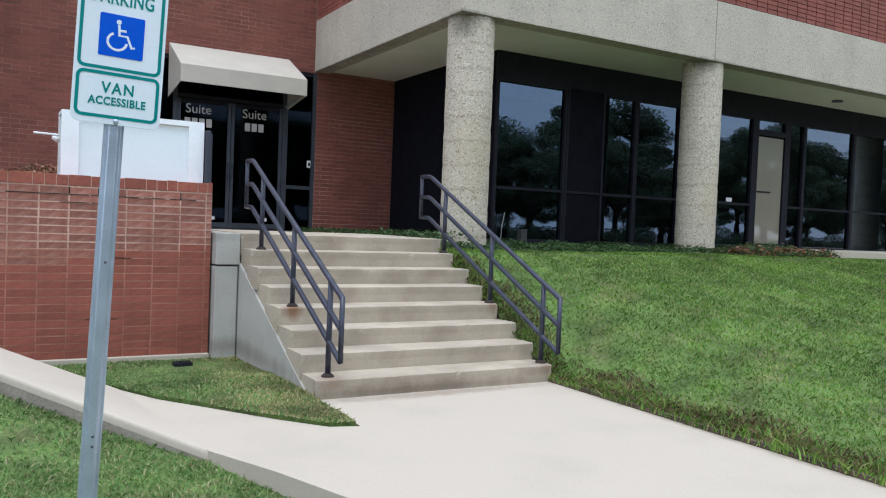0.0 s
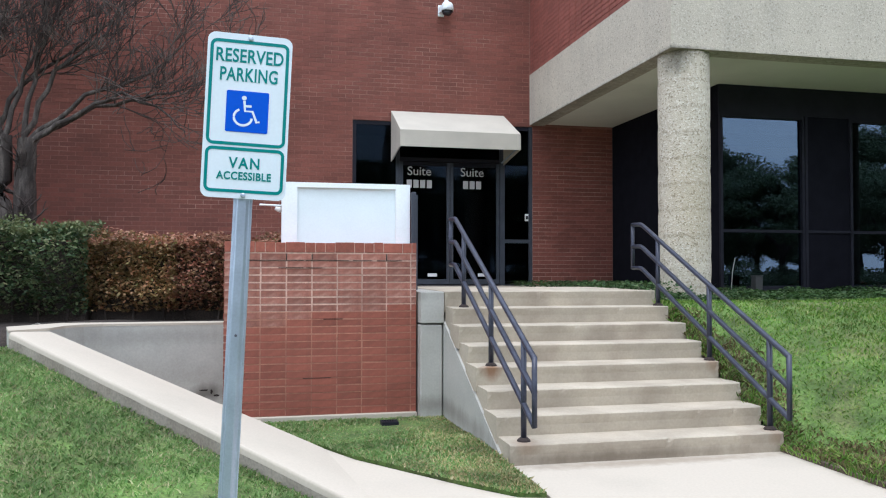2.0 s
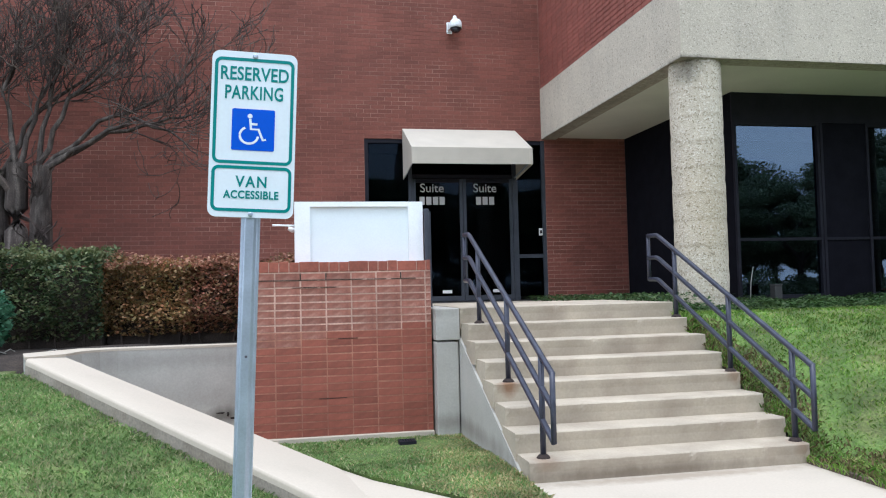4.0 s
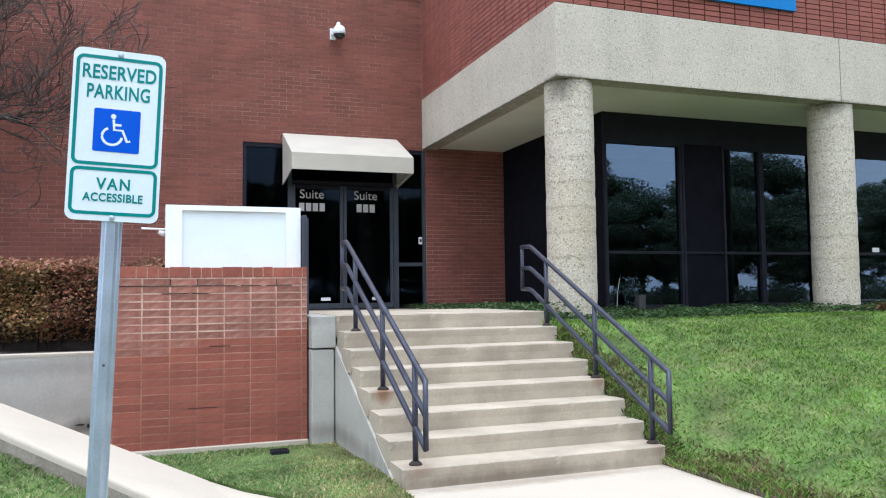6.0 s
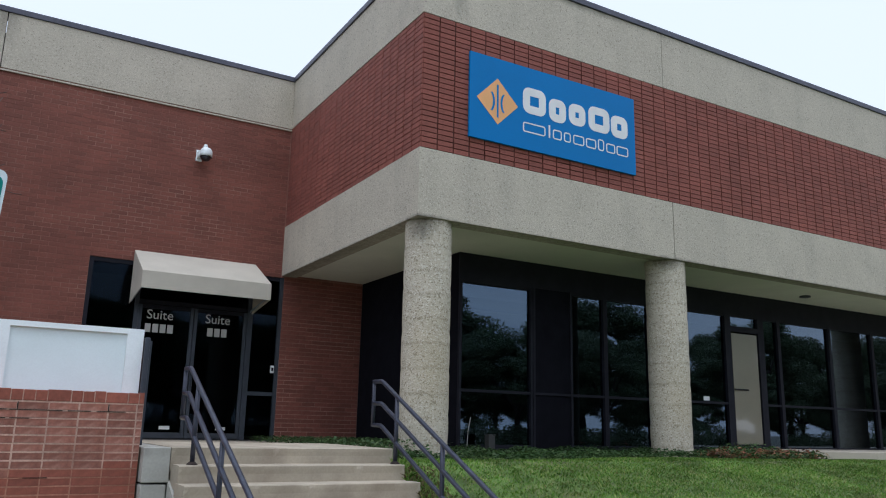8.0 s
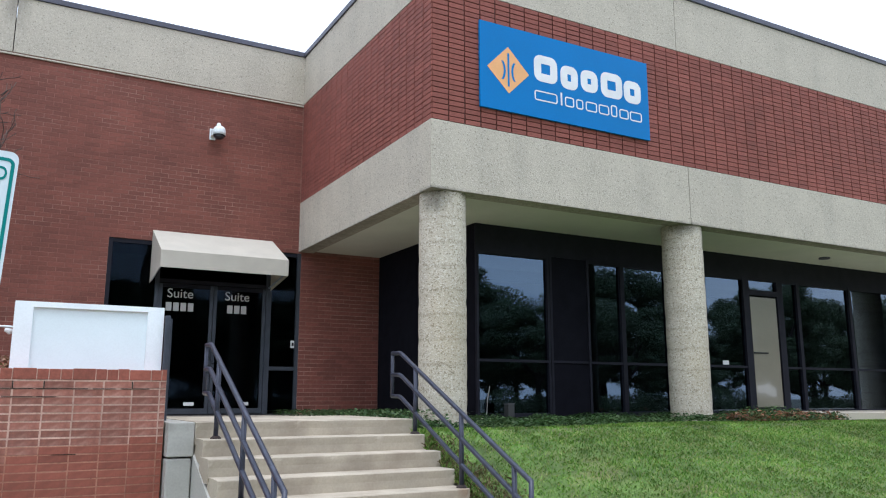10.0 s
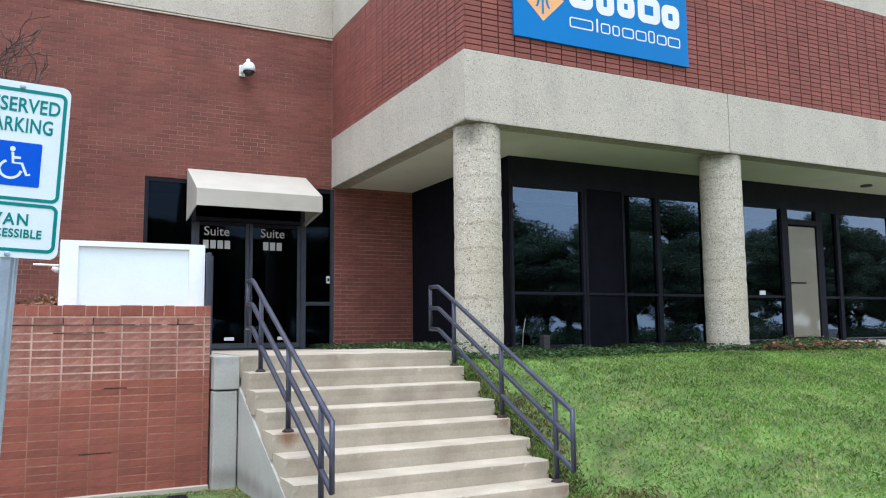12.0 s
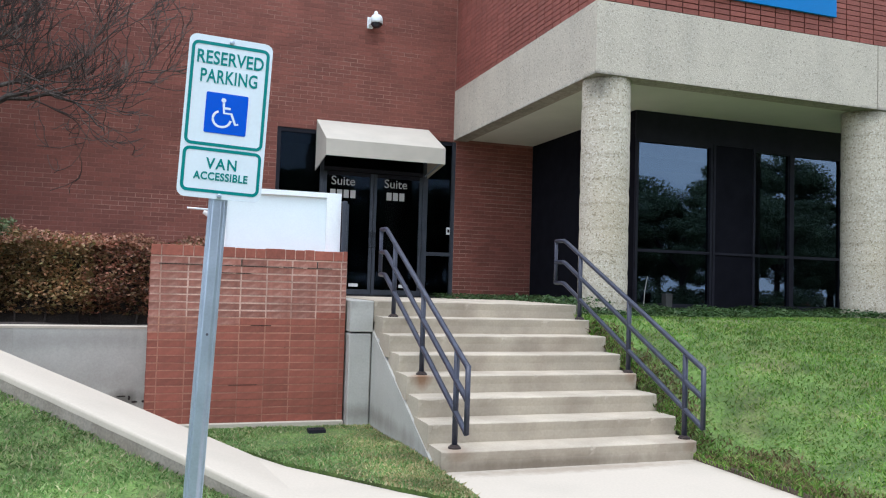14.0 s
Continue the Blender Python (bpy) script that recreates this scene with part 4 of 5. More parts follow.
# ---- blue company board ----
bd = thing("wall_sign", (2.385, 0, 5.59), "blue company board with an orange diamond and white lettering", "sign")
BX0, BX1, BZ0, BZ1 = 0.77, 4.0, 5.585, 6.915
under(bd, part("panel", boxes((BX0, BX1, -0.045, -0.006, BZ0, BZ1), bevel=0.004), M_BOARD_BLUE))
W, H = BX1 - BX0, BZ1 - BZ0


def on_board(u, v):
    return BX0 + u * W, BZ1 - v * H


def board_shape(name, pts, material, y1=-0.049):
    return under(bd, part(name, prism([on_board(u, v) for u, v in pts], "y", y1, -0.044), material))


# board emblem: orange diamond with blue bars, lettering as plain white blocks
board_shape("emblem", [(0.037, 0.522), (0.15, 0.245), (0.265, 0.522), (0.152, 0.79)], M_BOARD_ORANGE)
board_shape("emblem_bar", [(0.146, 0.32), (0.156, 0.32), (0.156, 0.71), (0.146, 0.71)], M_BOARD_BLUE, -0.051)
for s in (-1, 1):
    arc = [(0.151 + s * (0.052 - 0.026 * math.cos(radians(a))), 0.53 + 0.125 * math.sin(radians(a))) for a in range(-60, 61, 20)]
    back = [(u - s * 0.011, v) for u, v in arc[::-1]]
    board_shape("emblem_bar", arc + back, M_BOARD_BLUE, -0.051)


def board_ring(name, u0, u1, v0, v1, corner, thick):
    (x0, z1), (x1, z0) = on_board(u0, v0), on_board(u1, v1)
    return under(bd, part(name, ring(x1 - x0, z1 - z0, corner, thick, (x0 + x1) / 2, (z0 + z1) / 2, -0.049, -0.044, 5), M_LETTER))


for u0, u1, v0, v1 in ((0.294, 0.428, 0.245, 0.562), (0.447, 0.55, 0.295, 0.58), (0.568, 0.672, 0.288, 0.556), (0.692, 0.828, 0.25, 0.565), (0.838, 0.949, 0.288, 0.572)):
    board_ring("block", u0, u1, v0, v1, 0.12, 0.132)
for u0, u1, v0 in ((0.294, 0.425, 0.675), (0.469, 0.523, 0.675), (0.536, 0.578, 0.675), (0.593, 0.662, 0.675), (0.673, 0.738, 0.675), (0.75, 0.789, 0.65), (0.803, 0.862, 0.675), (0.871, 0.949, 0.675)):
    board_ring("thin_bar", u0, u1, v0, 0.795, 0.04, 0.02)
(x0, z1), (x1, z0) = on_board(0.444, 0.64), on_board(0.453, 0.795)
under(bd, part("thin_bar", boxes((x0, x1, -0.049, -0.044, z0, z1)), M_LETTER))

# ---- dome camera on the entrance wall ----
dc = thing("security_camera", (-1.66, ENT_Y - 0.2, 6.4), "white dome security camera on a wall bracket", "security camera")
CXc, CYc = -1.69, ENT_Y - 0.2
under(dc, part("bracket", boxes((CXc - 0.14, CXc - 0.03, ENT_Y - 0.03, ENT_Y - 0.003, 6.30, 6.52), (CXc - 0.125, CXc - 0.06, CYc + 0.02, ENT_Y - 0.03, 6.34, 6.47), bevel=0.008), M_WHITE))
bm = bmesh.new()
bm_tube(bm, [(CXc, CYc, z) for z in (6.525, 6.515, 6.49, 6.45, 6.40, 6.355)], 0.1, 24, [0.045, 0.075, 0.10, 0.114, 0.117, 0.117])
under(dc, part("housing", bm, M_WHITE, smooth=True))
under(dc, part("conduit_knob", bm_tube(bmesh.new(), [(CXc - 0.01, CYc + 0.03, z) for z in (6.50, 6.56, 6.595, 6.605)], 0.04, 14, [0.045, 0.042, 0.03, 0.012]), M_WHITE, smooth=True))
M_SMOKE = mat("smoked_dome", (0.03, 0.03, 0.035), 0.12, 0, 4, 0.05, 40, 0.02, 0)
under(dc, part("shadow_band", bm_tube(bmesh.new(), [(CXc, CYc, z) for z in (6.356, 6.335)], 0.11, 24, [0.109, 0.109]), M_SMOKE, smooth=True))
under(dc, part("dome", bm_tube(bmesh.new(), [(CXc, CYc, z) for z in (6.336, 6.305, 6.28, 6.272)], 0.1, 24, [0.100, 0.088, 0.055, 0.02]), M_SMOKE, smooth=True, label="smoked plastic dome"))


# ---- foliage ----
def leaf_material(name, colors, rough=0.55):
    m = bpy.data.materials.new(name)
    m.use_nodes = True
    n, l = m.node_tree.nodes, m.node_tree.links
    b = n["Principled BSDF"]
    b.inputs["Roughness"].default_value = rough
    b.inputs["Specular IOR Level"].default_value = 0.3
    geo = n.new("ShaderNodeNewGeometry")
    ramp = n.new("ShaderNodeValToRGB")
    l.new(geo.outputs["Random Per Island"], ramp.inputs[0])
    e = ramp.color_ramp.elements
    e[0].color, e[1].color = (*colors[0], 1), (*colors[-1], 1)
    for k, c in enumerate(colors[1:-1]):
        ne = e.new((k + 1) / (len(colors) - 1))
        ne.color = (*c, 1)
    tc = n.new("ShaderNodeTexCoord")
    ns = n.new("ShaderNodeTexNoise")
    ns.inputs["Scale"].default_value = 1.5
    ns.inputs["Detail"].default_value = 5
    l.new(tc.outputs["Object"], ns.inputs["Vector"])
    mr = n.new("ShaderNodeMapRange")
    mr.inputs["From Min"].default_value, mr.inputs["From Max"].default_value = 0.3, 0.7
    mr.inputs["To Min"].default_value, mr.inputs["To Max"].default_value = 0.6, 1.35
    l.new(ns.outputs["Fac"], mr.inputs["Value"])
    mx = n.new("ShaderNodeVectorMath")
    mx.operation = "SCALE"
    l.new(ramp.outputs[0], mx.inputs[0])
    l.new(mr.outputs[0], mx.inputs["Scale"])
    l.new(mx.outputs[0], b.inputs["Base Color"])
    tr = n.new("ShaderNodeBsdfTranslucent")
    l.new(mx.outputs[0], tr.inputs["Color"])
    mix = n.new("ShaderNodeMixShader")
    mix.inputs[0].default_value = 0.3
    l.new(b.outputs[0], mix.inputs[1])
    l.new(tr.outputs[0], mix.inputs[2])
    l.new(mix.outputs[0], n["Material Output"].inputs["Surface"])
    return m


M_GRASS = leaf_material("grass_blades", [(0.075, 0.165, 0.018), (0.115, 0.245, 0.032), (0.155, 0.295, 0.042), (0.215, 0.325, 0.06), (0.36, 0.36, 0.14)])
M_GRASS_DULL = leaf_material("dull_grass_blades", [(0.11, 0.21, 0.055), (0.165, 0.30, 0.085), (0.21, 0.345, 0.105), (0.30, 0.37, 0.15), (0.46, 0.42, 0.24)])
M_HEDGE_RED = leaf_material("burgundy_hedge_leaves", [(0.07, 0.04, 0.022), (0.15, 0.07, 0.04), (0.32, 0.12, 0.075), (0.17, 0.13, 0.05), (0.42, 0.22, 0.14)])
M_HEDGE_GOLD = leaf_material("golden_hedge_leaves", [(0.07, 0.05, 0.022), (0.17, 0.11, 0.04), (0.34, 0.16, 0.075), (0.18, 0.16, 0.055), (0.44, 0.26, 0.14)])
# hedge tips: redder or olive growth, paled to show light on the tops
M_TIP_RED_LIT = leaf_material("red_lit_growth", [(0.26, 0.11, 0.065), (0.38, 0.18, 0.115), (0.44, 0.27, 0.18)])
M_TIP_GREEN_LIT = leaf_material("olive_lit_growth", [(0.09, 0.12, 0.045), (0.14, 0.17, 0.07), (0.2, 0.2, 0.1)])
M_HEDGE_GREEN = leaf_material("dark_hedge_leaves", [(0.025, 0.05, 0.022), (0.06, 0.10, 0.04), (0.10, 0.135, 0.055), (0.18, 0.18, 0.09)])
M_IVY = leaf_material("ivy_leaves", [(0.015, 0.04, 0.012), (0.035, 0.075, 0.02), (0.05, 0.10, 0.03), (0.09, 0.13, 0.05)])
M_FRESH = leaf_material("fresh_green_leaves", [(0.03, 0.11, 0.06), (0.06, 0.18, 0.10), (0.10, 0.24, 0.14)])
M_TREE = leaf_material("oak_leaves", [(0.07, 0.11, 0.06), (0.14, 0.18, 0.10), (0.21, 0.25, 0.15)])
M_BARK = mat("grey_bark", (0.05, 0.039, 0.033), 0.9, 0, 6, 0.3, 60, 0.3, 0.6, 40, stain=(0.24, 0.21, 0.18), stain_mix=0.45, stain_scale=4.0, stretch=(4, 4, 0.5))
M_TWIG = mat("dark_twig", (0.055, 0.04, 0.034), 0.9, 0, 6, 0.3, 60, 0.3, 0.2, stain=(0.22, 0.18, 0.15), stain_mix=0.5, stain_scale=3.0)

rng = np.random.default_rng(5)


def blades(name, xs, ys, zf, material, label, h0=0.018, h1=0.042, width=0.0055, parent=None):
    """Mown grass: one bent two-triangle blade per place."""
    n = len(xs)
    zs = np.array([zf(a, b) for a, b in zip(xs, ys)]) - 0.006
    base = np.stack([xs, ys, zs], 1)
    ang = rng.uniform(0, 2 * np.pi, n)
    side = np.stack([np.cos(ang), np.sin(ang), np.zeros(n)], 1) * (width * rng.uniform(0.6, 1.3, n))[:, None]
    h = rng.uniform(h0, h1, n)
    tilt = rng.normal(0, 0.55, (n, 2))
    mid = base + np.stack([tilt[:, 0] * h * 0.4, tilt[:, 1] * h * 0.4, h * 0.6], 1)
    tip = base + np.stack([tilt[:, 0] * h * 1.2, tilt[:, 1] * h * 1.2, h * 0.95], 1)
    v = np.stack([base - side, base + side, mid + side * 0.8, tip, mid - side * 0.8], 1).reshape(-1, 3)
    i = np.arange(n) * 5
    f = np.stack([i, i + 1, i + 2, i + 3, i + 4], 1)
    me = bpy.data.meshes.new(name)
    me.vertices.add(len(v))
    me.vertices.foreach_set("co", v.ravel())
    me.loops.add(f.size)
    me.loops.foreach_set("vertex_index", f.ravel())
    me.polygons.add(n)
    me.polygons.foreach_set("loop_start", np.arange(n) * 5)
    me.update(calc_edges=True)
    me.materials.append(material)
    return tagged(new(name, me), label, "grass", kind="stuff")


def scatter(n, x0, x1, y0, y1, keep):
    xs, ys = rng.uniform(x0, x1, n), rng.uniform(y0, y1, n)
    k = keep(xs, ys)
    return xs[k], ys[k]


def bare(xs, ys, level=0.42):
    """Thins the turf in dry spots."""
    val = np.array([noise.noise((a * 0.9, b * 0.9, 4.0)) for a, b in zip(xs, ys)])
    return rng.uniform(0, 1, len(xs)) > np.clip((val - level) * 3, 0, 0.8)


xs, ys = scatter(150000, -0.78, 9.0, -8.0, -0.35, lambda a, b: (b < -0.6 - 0.25 * np.sin(a * 1.3)))
k = bare(xs, ys, 0.6)
blades("grass", xs[k], ys[k], lawn_right_z, M_GRASS, "short bright green mown grass on the slope")
xs, ys = scatter(26000, 9.0, 22.0, -9.0, -0.9, lambda a, b: a > 0)
blades("grass", xs, ys, lawn_right_z, M_GRASS, "short bright green mown grass on the slope", 0.04, 0.08, 0.012)
xs, ys = scatter(3500, -0.85, -0.55, -8.0, -1.0, lambda a, b: (a > -0.80) | (b < -3.2))
blades("grass", xs, ys, lambda a, b: max(lawn_right_z(max(a, -0.77), b), 0.0), M_GRASS, "ragged grass edge along the walkway and steps", 0.04, 0.09)


def left_keep(a, b):
    path = np.array([[-7.36, -0.72], [-4.22, -4.3], [-3.97, -4.84], [-3.79, -5.32], [-3.45, -6.2], [-3.1, -8.2]])
    lim = np.interp(b, path[::-1, 1], path[::-1, 0])
    return (a < lim - 0.01) & (a > -12)


xs, ys = scatter(170000, -10.5, -3.0, -7.4, -0.75, left_keep)
k = bare(xs, ys, 0.3)
blades("grass", xs[k], ys[k], lawn_left_z, M_GRASS_DULL, "short green grass with dry straw patches")


def patch_z(x, y):
    return 0.034 - 0.065 * smooth01((y + 2.6) / 1.3) + 0.012 * noise.noise((x * 2, y * 2, 0))


tri = [(-5.37, -0.9), (-5.37, -1.68), (-4.48, -2.35), (-4.26, -2.8), (-3.9, -3.3), (-3.6, -3.72), (-3.33, -4.04), (-3.14, -4.11)]


def patch_keep(a, b):
    lim = np.interp(b, [p[1] for p in tri][::-1], [p[0] for p in tri][::-1])
    return (a > lim - 0.02) & (a < -3.16 + 0.0 * b) & (b < -0.965)


xs, ys = scatter(30000, -5.4, -3.1, -4.12, -0.94, patch_keep)
blades("grass", xs, ys, patch_z, M_GRASS_DULL, "short turf beside the steps", 0.012, 0.034)


M_STRAW = leaf_material("dry_straw", [(0.32, 0.26, 0.12), (0.46, 0.38, 0.19), (0.56, 0.48, 0.26), (0.25, 0.3, 0.09)], 0.8)
xs, ys = scatter(16000, -4.6, -3.1, -4.12, -1.0, patch_keep)
k = rng.uniform(0, 1, len(xs)) < np.clip((xs + 3.95) * 1.0 + np.clip(-ys - 2.7, 0, 2) * 0.5, 0.05, 0.85)
blades("dry_grass", xs[k], ys[k], lambda a, b: patch_z(a, b) + 0.003, M_STRAW, "dry straw-coloured turf beside the concrete steps", 0.012, 0.034)
M_LITTER = leaf_material("dry_litter", [(0.07, 0.05, 0.028), (0.14, 0.095, 0.05), (0.22, 0.165, 0.085), (0.11, 0.13, 0.04), (0.3, 0.25, 0.13)], 0.9)
xs, ys = scatter(26000, -0.8, 0.5, -7.8, -1.2, lambda a, b: a > -0.79)
k = rng.uniform(0, 1, len(xs)) < np.clip(1.0 - (xs + 0.8) / (0.42 + 0.28 * np.sin(ys * 2.1) ** 2), 0, 0.95)
blades("dry_grass", xs[k], ys[k], lambda a, b: max(lawn_right_z(max(a, -0.77), b), 0.03) + 0.008, M_LITTER, "brown dry litter and grass edge beside the steps and walkway", 0.02, 0.055, 0.008)


def leaves(name, pts, size, material, flat=0.0, parent=None):
    """Small pointed leaves, each folded along its rib, at the given places."""
    n = len(pts)
    ang = rng.uniform(0, 2 * np.pi, n)
    el = rng.uniform(-0.9, 0.9, n) * (1 - flat)
    d = np.stack([np.cos(ang) * np.cos(el), np.sin(ang) * np.cos(el), np.sin(el)], 1)
    up = rng.normal(0, 1, (n, 3)) * (1 - flat) + np.array([0, 0, 1.2])
    s = np.cross(d, up)
    s /= np.linalg.norm(s, axis=1)[:, None] + 1e-6
    L = size * rng.uniform(0.6, 1.4, n)[:, None]
    nn = np.cross(s, d)
    v = np.stack([pts - d * L / 2, pts + s * L * 0.3 + nn * L * 0.08, pts + d * L / 2, pts - s * L * 0.3 + nn * L * 0.08], 1).reshape(-1, 3)
    i = np.arange(n) * 4
    f = np.stack([i, i + 1, i + 2, i + 3], 1)
    me = bpy.data.meshes.new(name)
    me.vertices.add(len(v))
    me.vertices.foreach_set("co", v.ravel())
    me.loops.add(f.size)
    me.loops.foreach_set("vertex_index", f.ravel())
    me.polygons.add(n)
    me.polygons.foreach_set("loop_start", np.arange(n) * 4)
    me.update(calc_edges=True)
    me.materials.append(material)
    ob = new(name, me)
    if parent:
        under(parent, ob)
    return ob


def hedge(x0, x1, y0, y1, z0, z1, n, material, label, size=0.05, tips=None):
    h = thing("hedge", ((x0 + x1) / 2, (y0 + y1) / 2, z0), label, "hedge")
    u, v, w = rng.uniform(0, 1, n), rng.uniform(0, 1, n), rng.uniform(0, 1, n)
    face = rng.choice(4, n, p=[0.55, 0.33, 0.06, 0.06])
    x = x0 + (x1 - x0) * u
    depth = rng.exponential(0.05, n)
    y = np.where(face == 0, y0 + depth, y0 + (y1 - y0) * v)
    z = np.where(face == 1, z1 - depth, z0 + (z1 - z0) * w)
    x = np.where(face == 2, x0 + depth, np.where(face == 3, x1 - depth, x))
    lump = np.array([noise.noise((a * 2.2, b * 2.2, c * 2.2)) for a, b, c in zip(x, y, z)])
    y = y - 0.26 * lump * (face == 0)
    z = z + 0.17 * lump * (face == 1) + 0.03 * rng.normal(0, 1, n) * (face == 1)
    # rounded upper and lower front edges
    top = np.clip((z - (z1 - 0.25)) / 0.25, 0, 1)
    low = np.clip((z0 + 0.3 - z) / 0.3, 0, 1)
    y = y + (face == 0) * (0.18 * top ** 2 + 0.22 * low ** 2)
    keep = ~((face == 0) & (low > 0.5) & (rng.uniform(0, 1, n) < 0.5))
    leaves("foliage", np.stack([x, y, z], 1)[keep], size, material, 0.1, h)
    if tips:
        n = int(1100 * (x1 - x0))
        x, y = rng.uniform(x0, x1, n), y0 + 0.06 + np.abs(rng.normal(0, 0.35, n))
        lump = np.array([noise.noise((a * 2.2, b * 2.2, z1 * 2.2)) for a, b in zip(x, y)])
        tall = np.array([max(0.0, noise.noise((a * 6, b * 6, 3))) for a, b in zip(x, y)])
        z = z1 + 0.17 * lump - 0.03 + rng.uniform(0, 1, n) * (0.05 + 0.16 * tall) - 0.12 * np.clip(0.25 - (y - y0), 0, 1)
        leaves("lit_growth", np.stack([x, y, z], 1), size * 0.95, tips, 0.0, h)
    # added dark filler box, standing for the shade between the leaves
    under(h, part("core", boxes((x0 + 0.04, x1 - 0.04, y0 + 0.3, y1 - 0.1, 0.82, z1 - 0.16), bevel=0.03), M_MULCH_CORE))
    for k in range(int((x1 - x0) / 0.35)):
        sx = x0 + 0.2 + k * 0.35 + rng.uniform(-0.08, 0.08)
        under(h, part("stem", tube([(sx, y0 + 0.3, 0.82), (sx + rng.uniform(-0.1, 0.1), y0 + 0.2, z0 + 0.3)], 0.012, 5), M_TWIG))
    return h


hedge(-7.12, -6.05, 1.1, 2.5, 0.97, 1.86, 8000, M_HEDGE_GOLD, "clipped golden green and bronze leaved hedge along the wall", tips=M_TIP_RED_LIT)
hedge(-6.15, -4.3, 1.12, 2.5, 0.97, 1.86, 12500, M_HEDGE_RED, "clipped dark burgundy leaved hedge behind the retaining wall", tips=M_TIP_RED_LIT)
hedge(-10.6, -7.05, 0.95, 2.7, 0.95, 1.98, 16000, M_HEDGE_GREEN, "clipped dark green hedge beside the bare tree", 0.055, M_TIP_GREEN_LIT)
bush = thing("shrub", (-8.12, 0.35, 0.85), "feathery fresh green shrub in the planting bed", "shrub")
p = rng.normal(0, 1, (2600, 3))
p /= np.linalg.norm(p, axis=1)[:, None]
p *= (rng.uniform(0, 1, 2600) ** 0.4)[:, None]
leaves("foliage", p * np.array([0.34, 0.34, 0.40]) + np.array([-8.14, 0.33, 1.25]), 0.07, M_FRESH, 0.0, bush)
under(bush, part("stem", tube([(-8.12, 0.35, 0.8), (-8.1, 0.36, 1.4)], 0.02, 6), M_TWIG))

# ivy ground cover
ivy = thing("ivy_bed", (4, 0.6, 1.2), "low dark ivy ground cover along the windows and columns", "ground cover", kind="stuff")
n = 22000
x = rng.uniform(-0.55, 7.8, n)
y = rng.uniform(-0.95, 1.65, n)
hh = np.array([noise.noise((a * 1.6, b * 1.6, 9)) for a, b in zip(x, y)])
k = y > -0.6 - 0.25 * np.sin(x * 1.3) - 0.1
z = 1.11 + (0.09 + 0.09 * hh) * rng.uniform(0.3, 1.1, n) + np.clip((0.18 * np.exp(-((x - 6.2) / 0.9) ** 2 - ((y + 0.2) / 0.5) ** 2)), 0, 1) * rng.uniform(0, 1, n)
leaves("foliage", np.stack([x, y, z], 1)[k], 0.052, M_IVY, 0.5, ivy)
n = 3500
x, y = rng.uniform(-0.5, 1.6, n), rng.uniform(1.6, 5.3, n)
leaves("foliage", np.stack([x, y, 1.19 + rng.uniform(0, 0.10, n)], 1), 0.052, M_IVY, 0.5, ivy)
under(ivy, part("soil", boxes((-0.6, 8.05, -0.6, 1.69, 0.9, 1.12)), M_MULCH_CORE))
n = 700
x, y = rng.uniform(-0.85, -0.2, n), rng.uniform(-0.9, 0.6, n)
leaves("foliage", np.stack([x, y, 1.1 + rng.uniform(0, 0.25, n)], 1), 0.052, M_IVY, 0.3, ivy)

# dull burgundy plants at the foot of the second column
low = thing("low_plants", (6.0, -0.3, 1.15), "low dull burgundy plants beside the concrete column", "plant", kind="stuff")
n = 2600
x, y = rng.uniform(4.9, 7.3, n), rng.normal(-0.42, 0.16, n)
hh = np.array([noise.noise((a * 3.1, b * 3.1, 4)) for a, b in zip(x, y)])
z = 1.12 + np.clip(0.11 + 0.16 * hh, 0.03, 0.25) * rng.uniform(0.3, 1.1, n)
leaves("foliage", np.stack([x, y, z], 1), 0.055, M_HEDGE_RED, 0.3, low)

# small things by the window and in the turf
# stick and box stand in for shapes seen in the glass, colours dimmed
M_BOX_PALE = mat("dimmed_pale_stick", (0.26, 0.25, 0.23), 0.8, 0, 8, 0.2, 60, 0.1, 0.1)
stake = thing("marker_stake", (1.79, 1.5, 1.1), "thin pale leaning stick standing in for a line in the glass", "stake")
under(stake, part("stick", tube([(1.775, 1.5, 1.08), (1.80, 1.5, 1.45), (1.845, 1.5, 1.67)], 0.007, 7), M_BOX_PALE))
M_BOX = mat("dimmed_grey_box", (0.045, 0.045, 0.043), 0.6, 0, 6, 0.12, 60, 0.08, 0.1)
box = thing("utility_box", (2.18, 1.45, 1.1), "small dim grey box standing in for a shape in the glass", "utility box")
under(box, part("body", boxes((2.12, 2.24, 1.40, 1.52, 1.08, 1.395), bevel=0.008), M_BOX))
under(box, part("lid", boxes((2.113, 2.247, 1.393, 1.527, 1.397, 1.412), bevel=0.004), M_BOX))
grate = thing("drain_grate", (-3.78, -1.38, -0.02), "small black iron drain grate in the turf", "drain")
under(grate, part("frame", boxes((-3.86, -3.70, -1.47, -1.455, -0.03, 0.022), (-3.86, -3.70, -1.345, -1.33, -0.03, 0.022), (-3.86, -3.845, -1.455, -1.345, -0.03, 0.022), (-3.715, -3.70, -1.455, -1.345, -0.03, 0.022)), M_FRAME))
for k in range(5):
    under(grate, part("bar", boxes((-3.836 + 0.025 * k, -3.824 + 0.025 * k, -1.454, -1.346, -0.02, 0.020)), M_FRAME))
notice = thing("window_notice", (7.42, WIN_Y, 2.16), "small pale notice stuck on the dark window", "notice")
under(notice, part("sheet", boxes((7.345, 7.505, WIN_Y - 0.004, WIN_Y + 0.003, 2.125, 2.205)), M_LETTER))


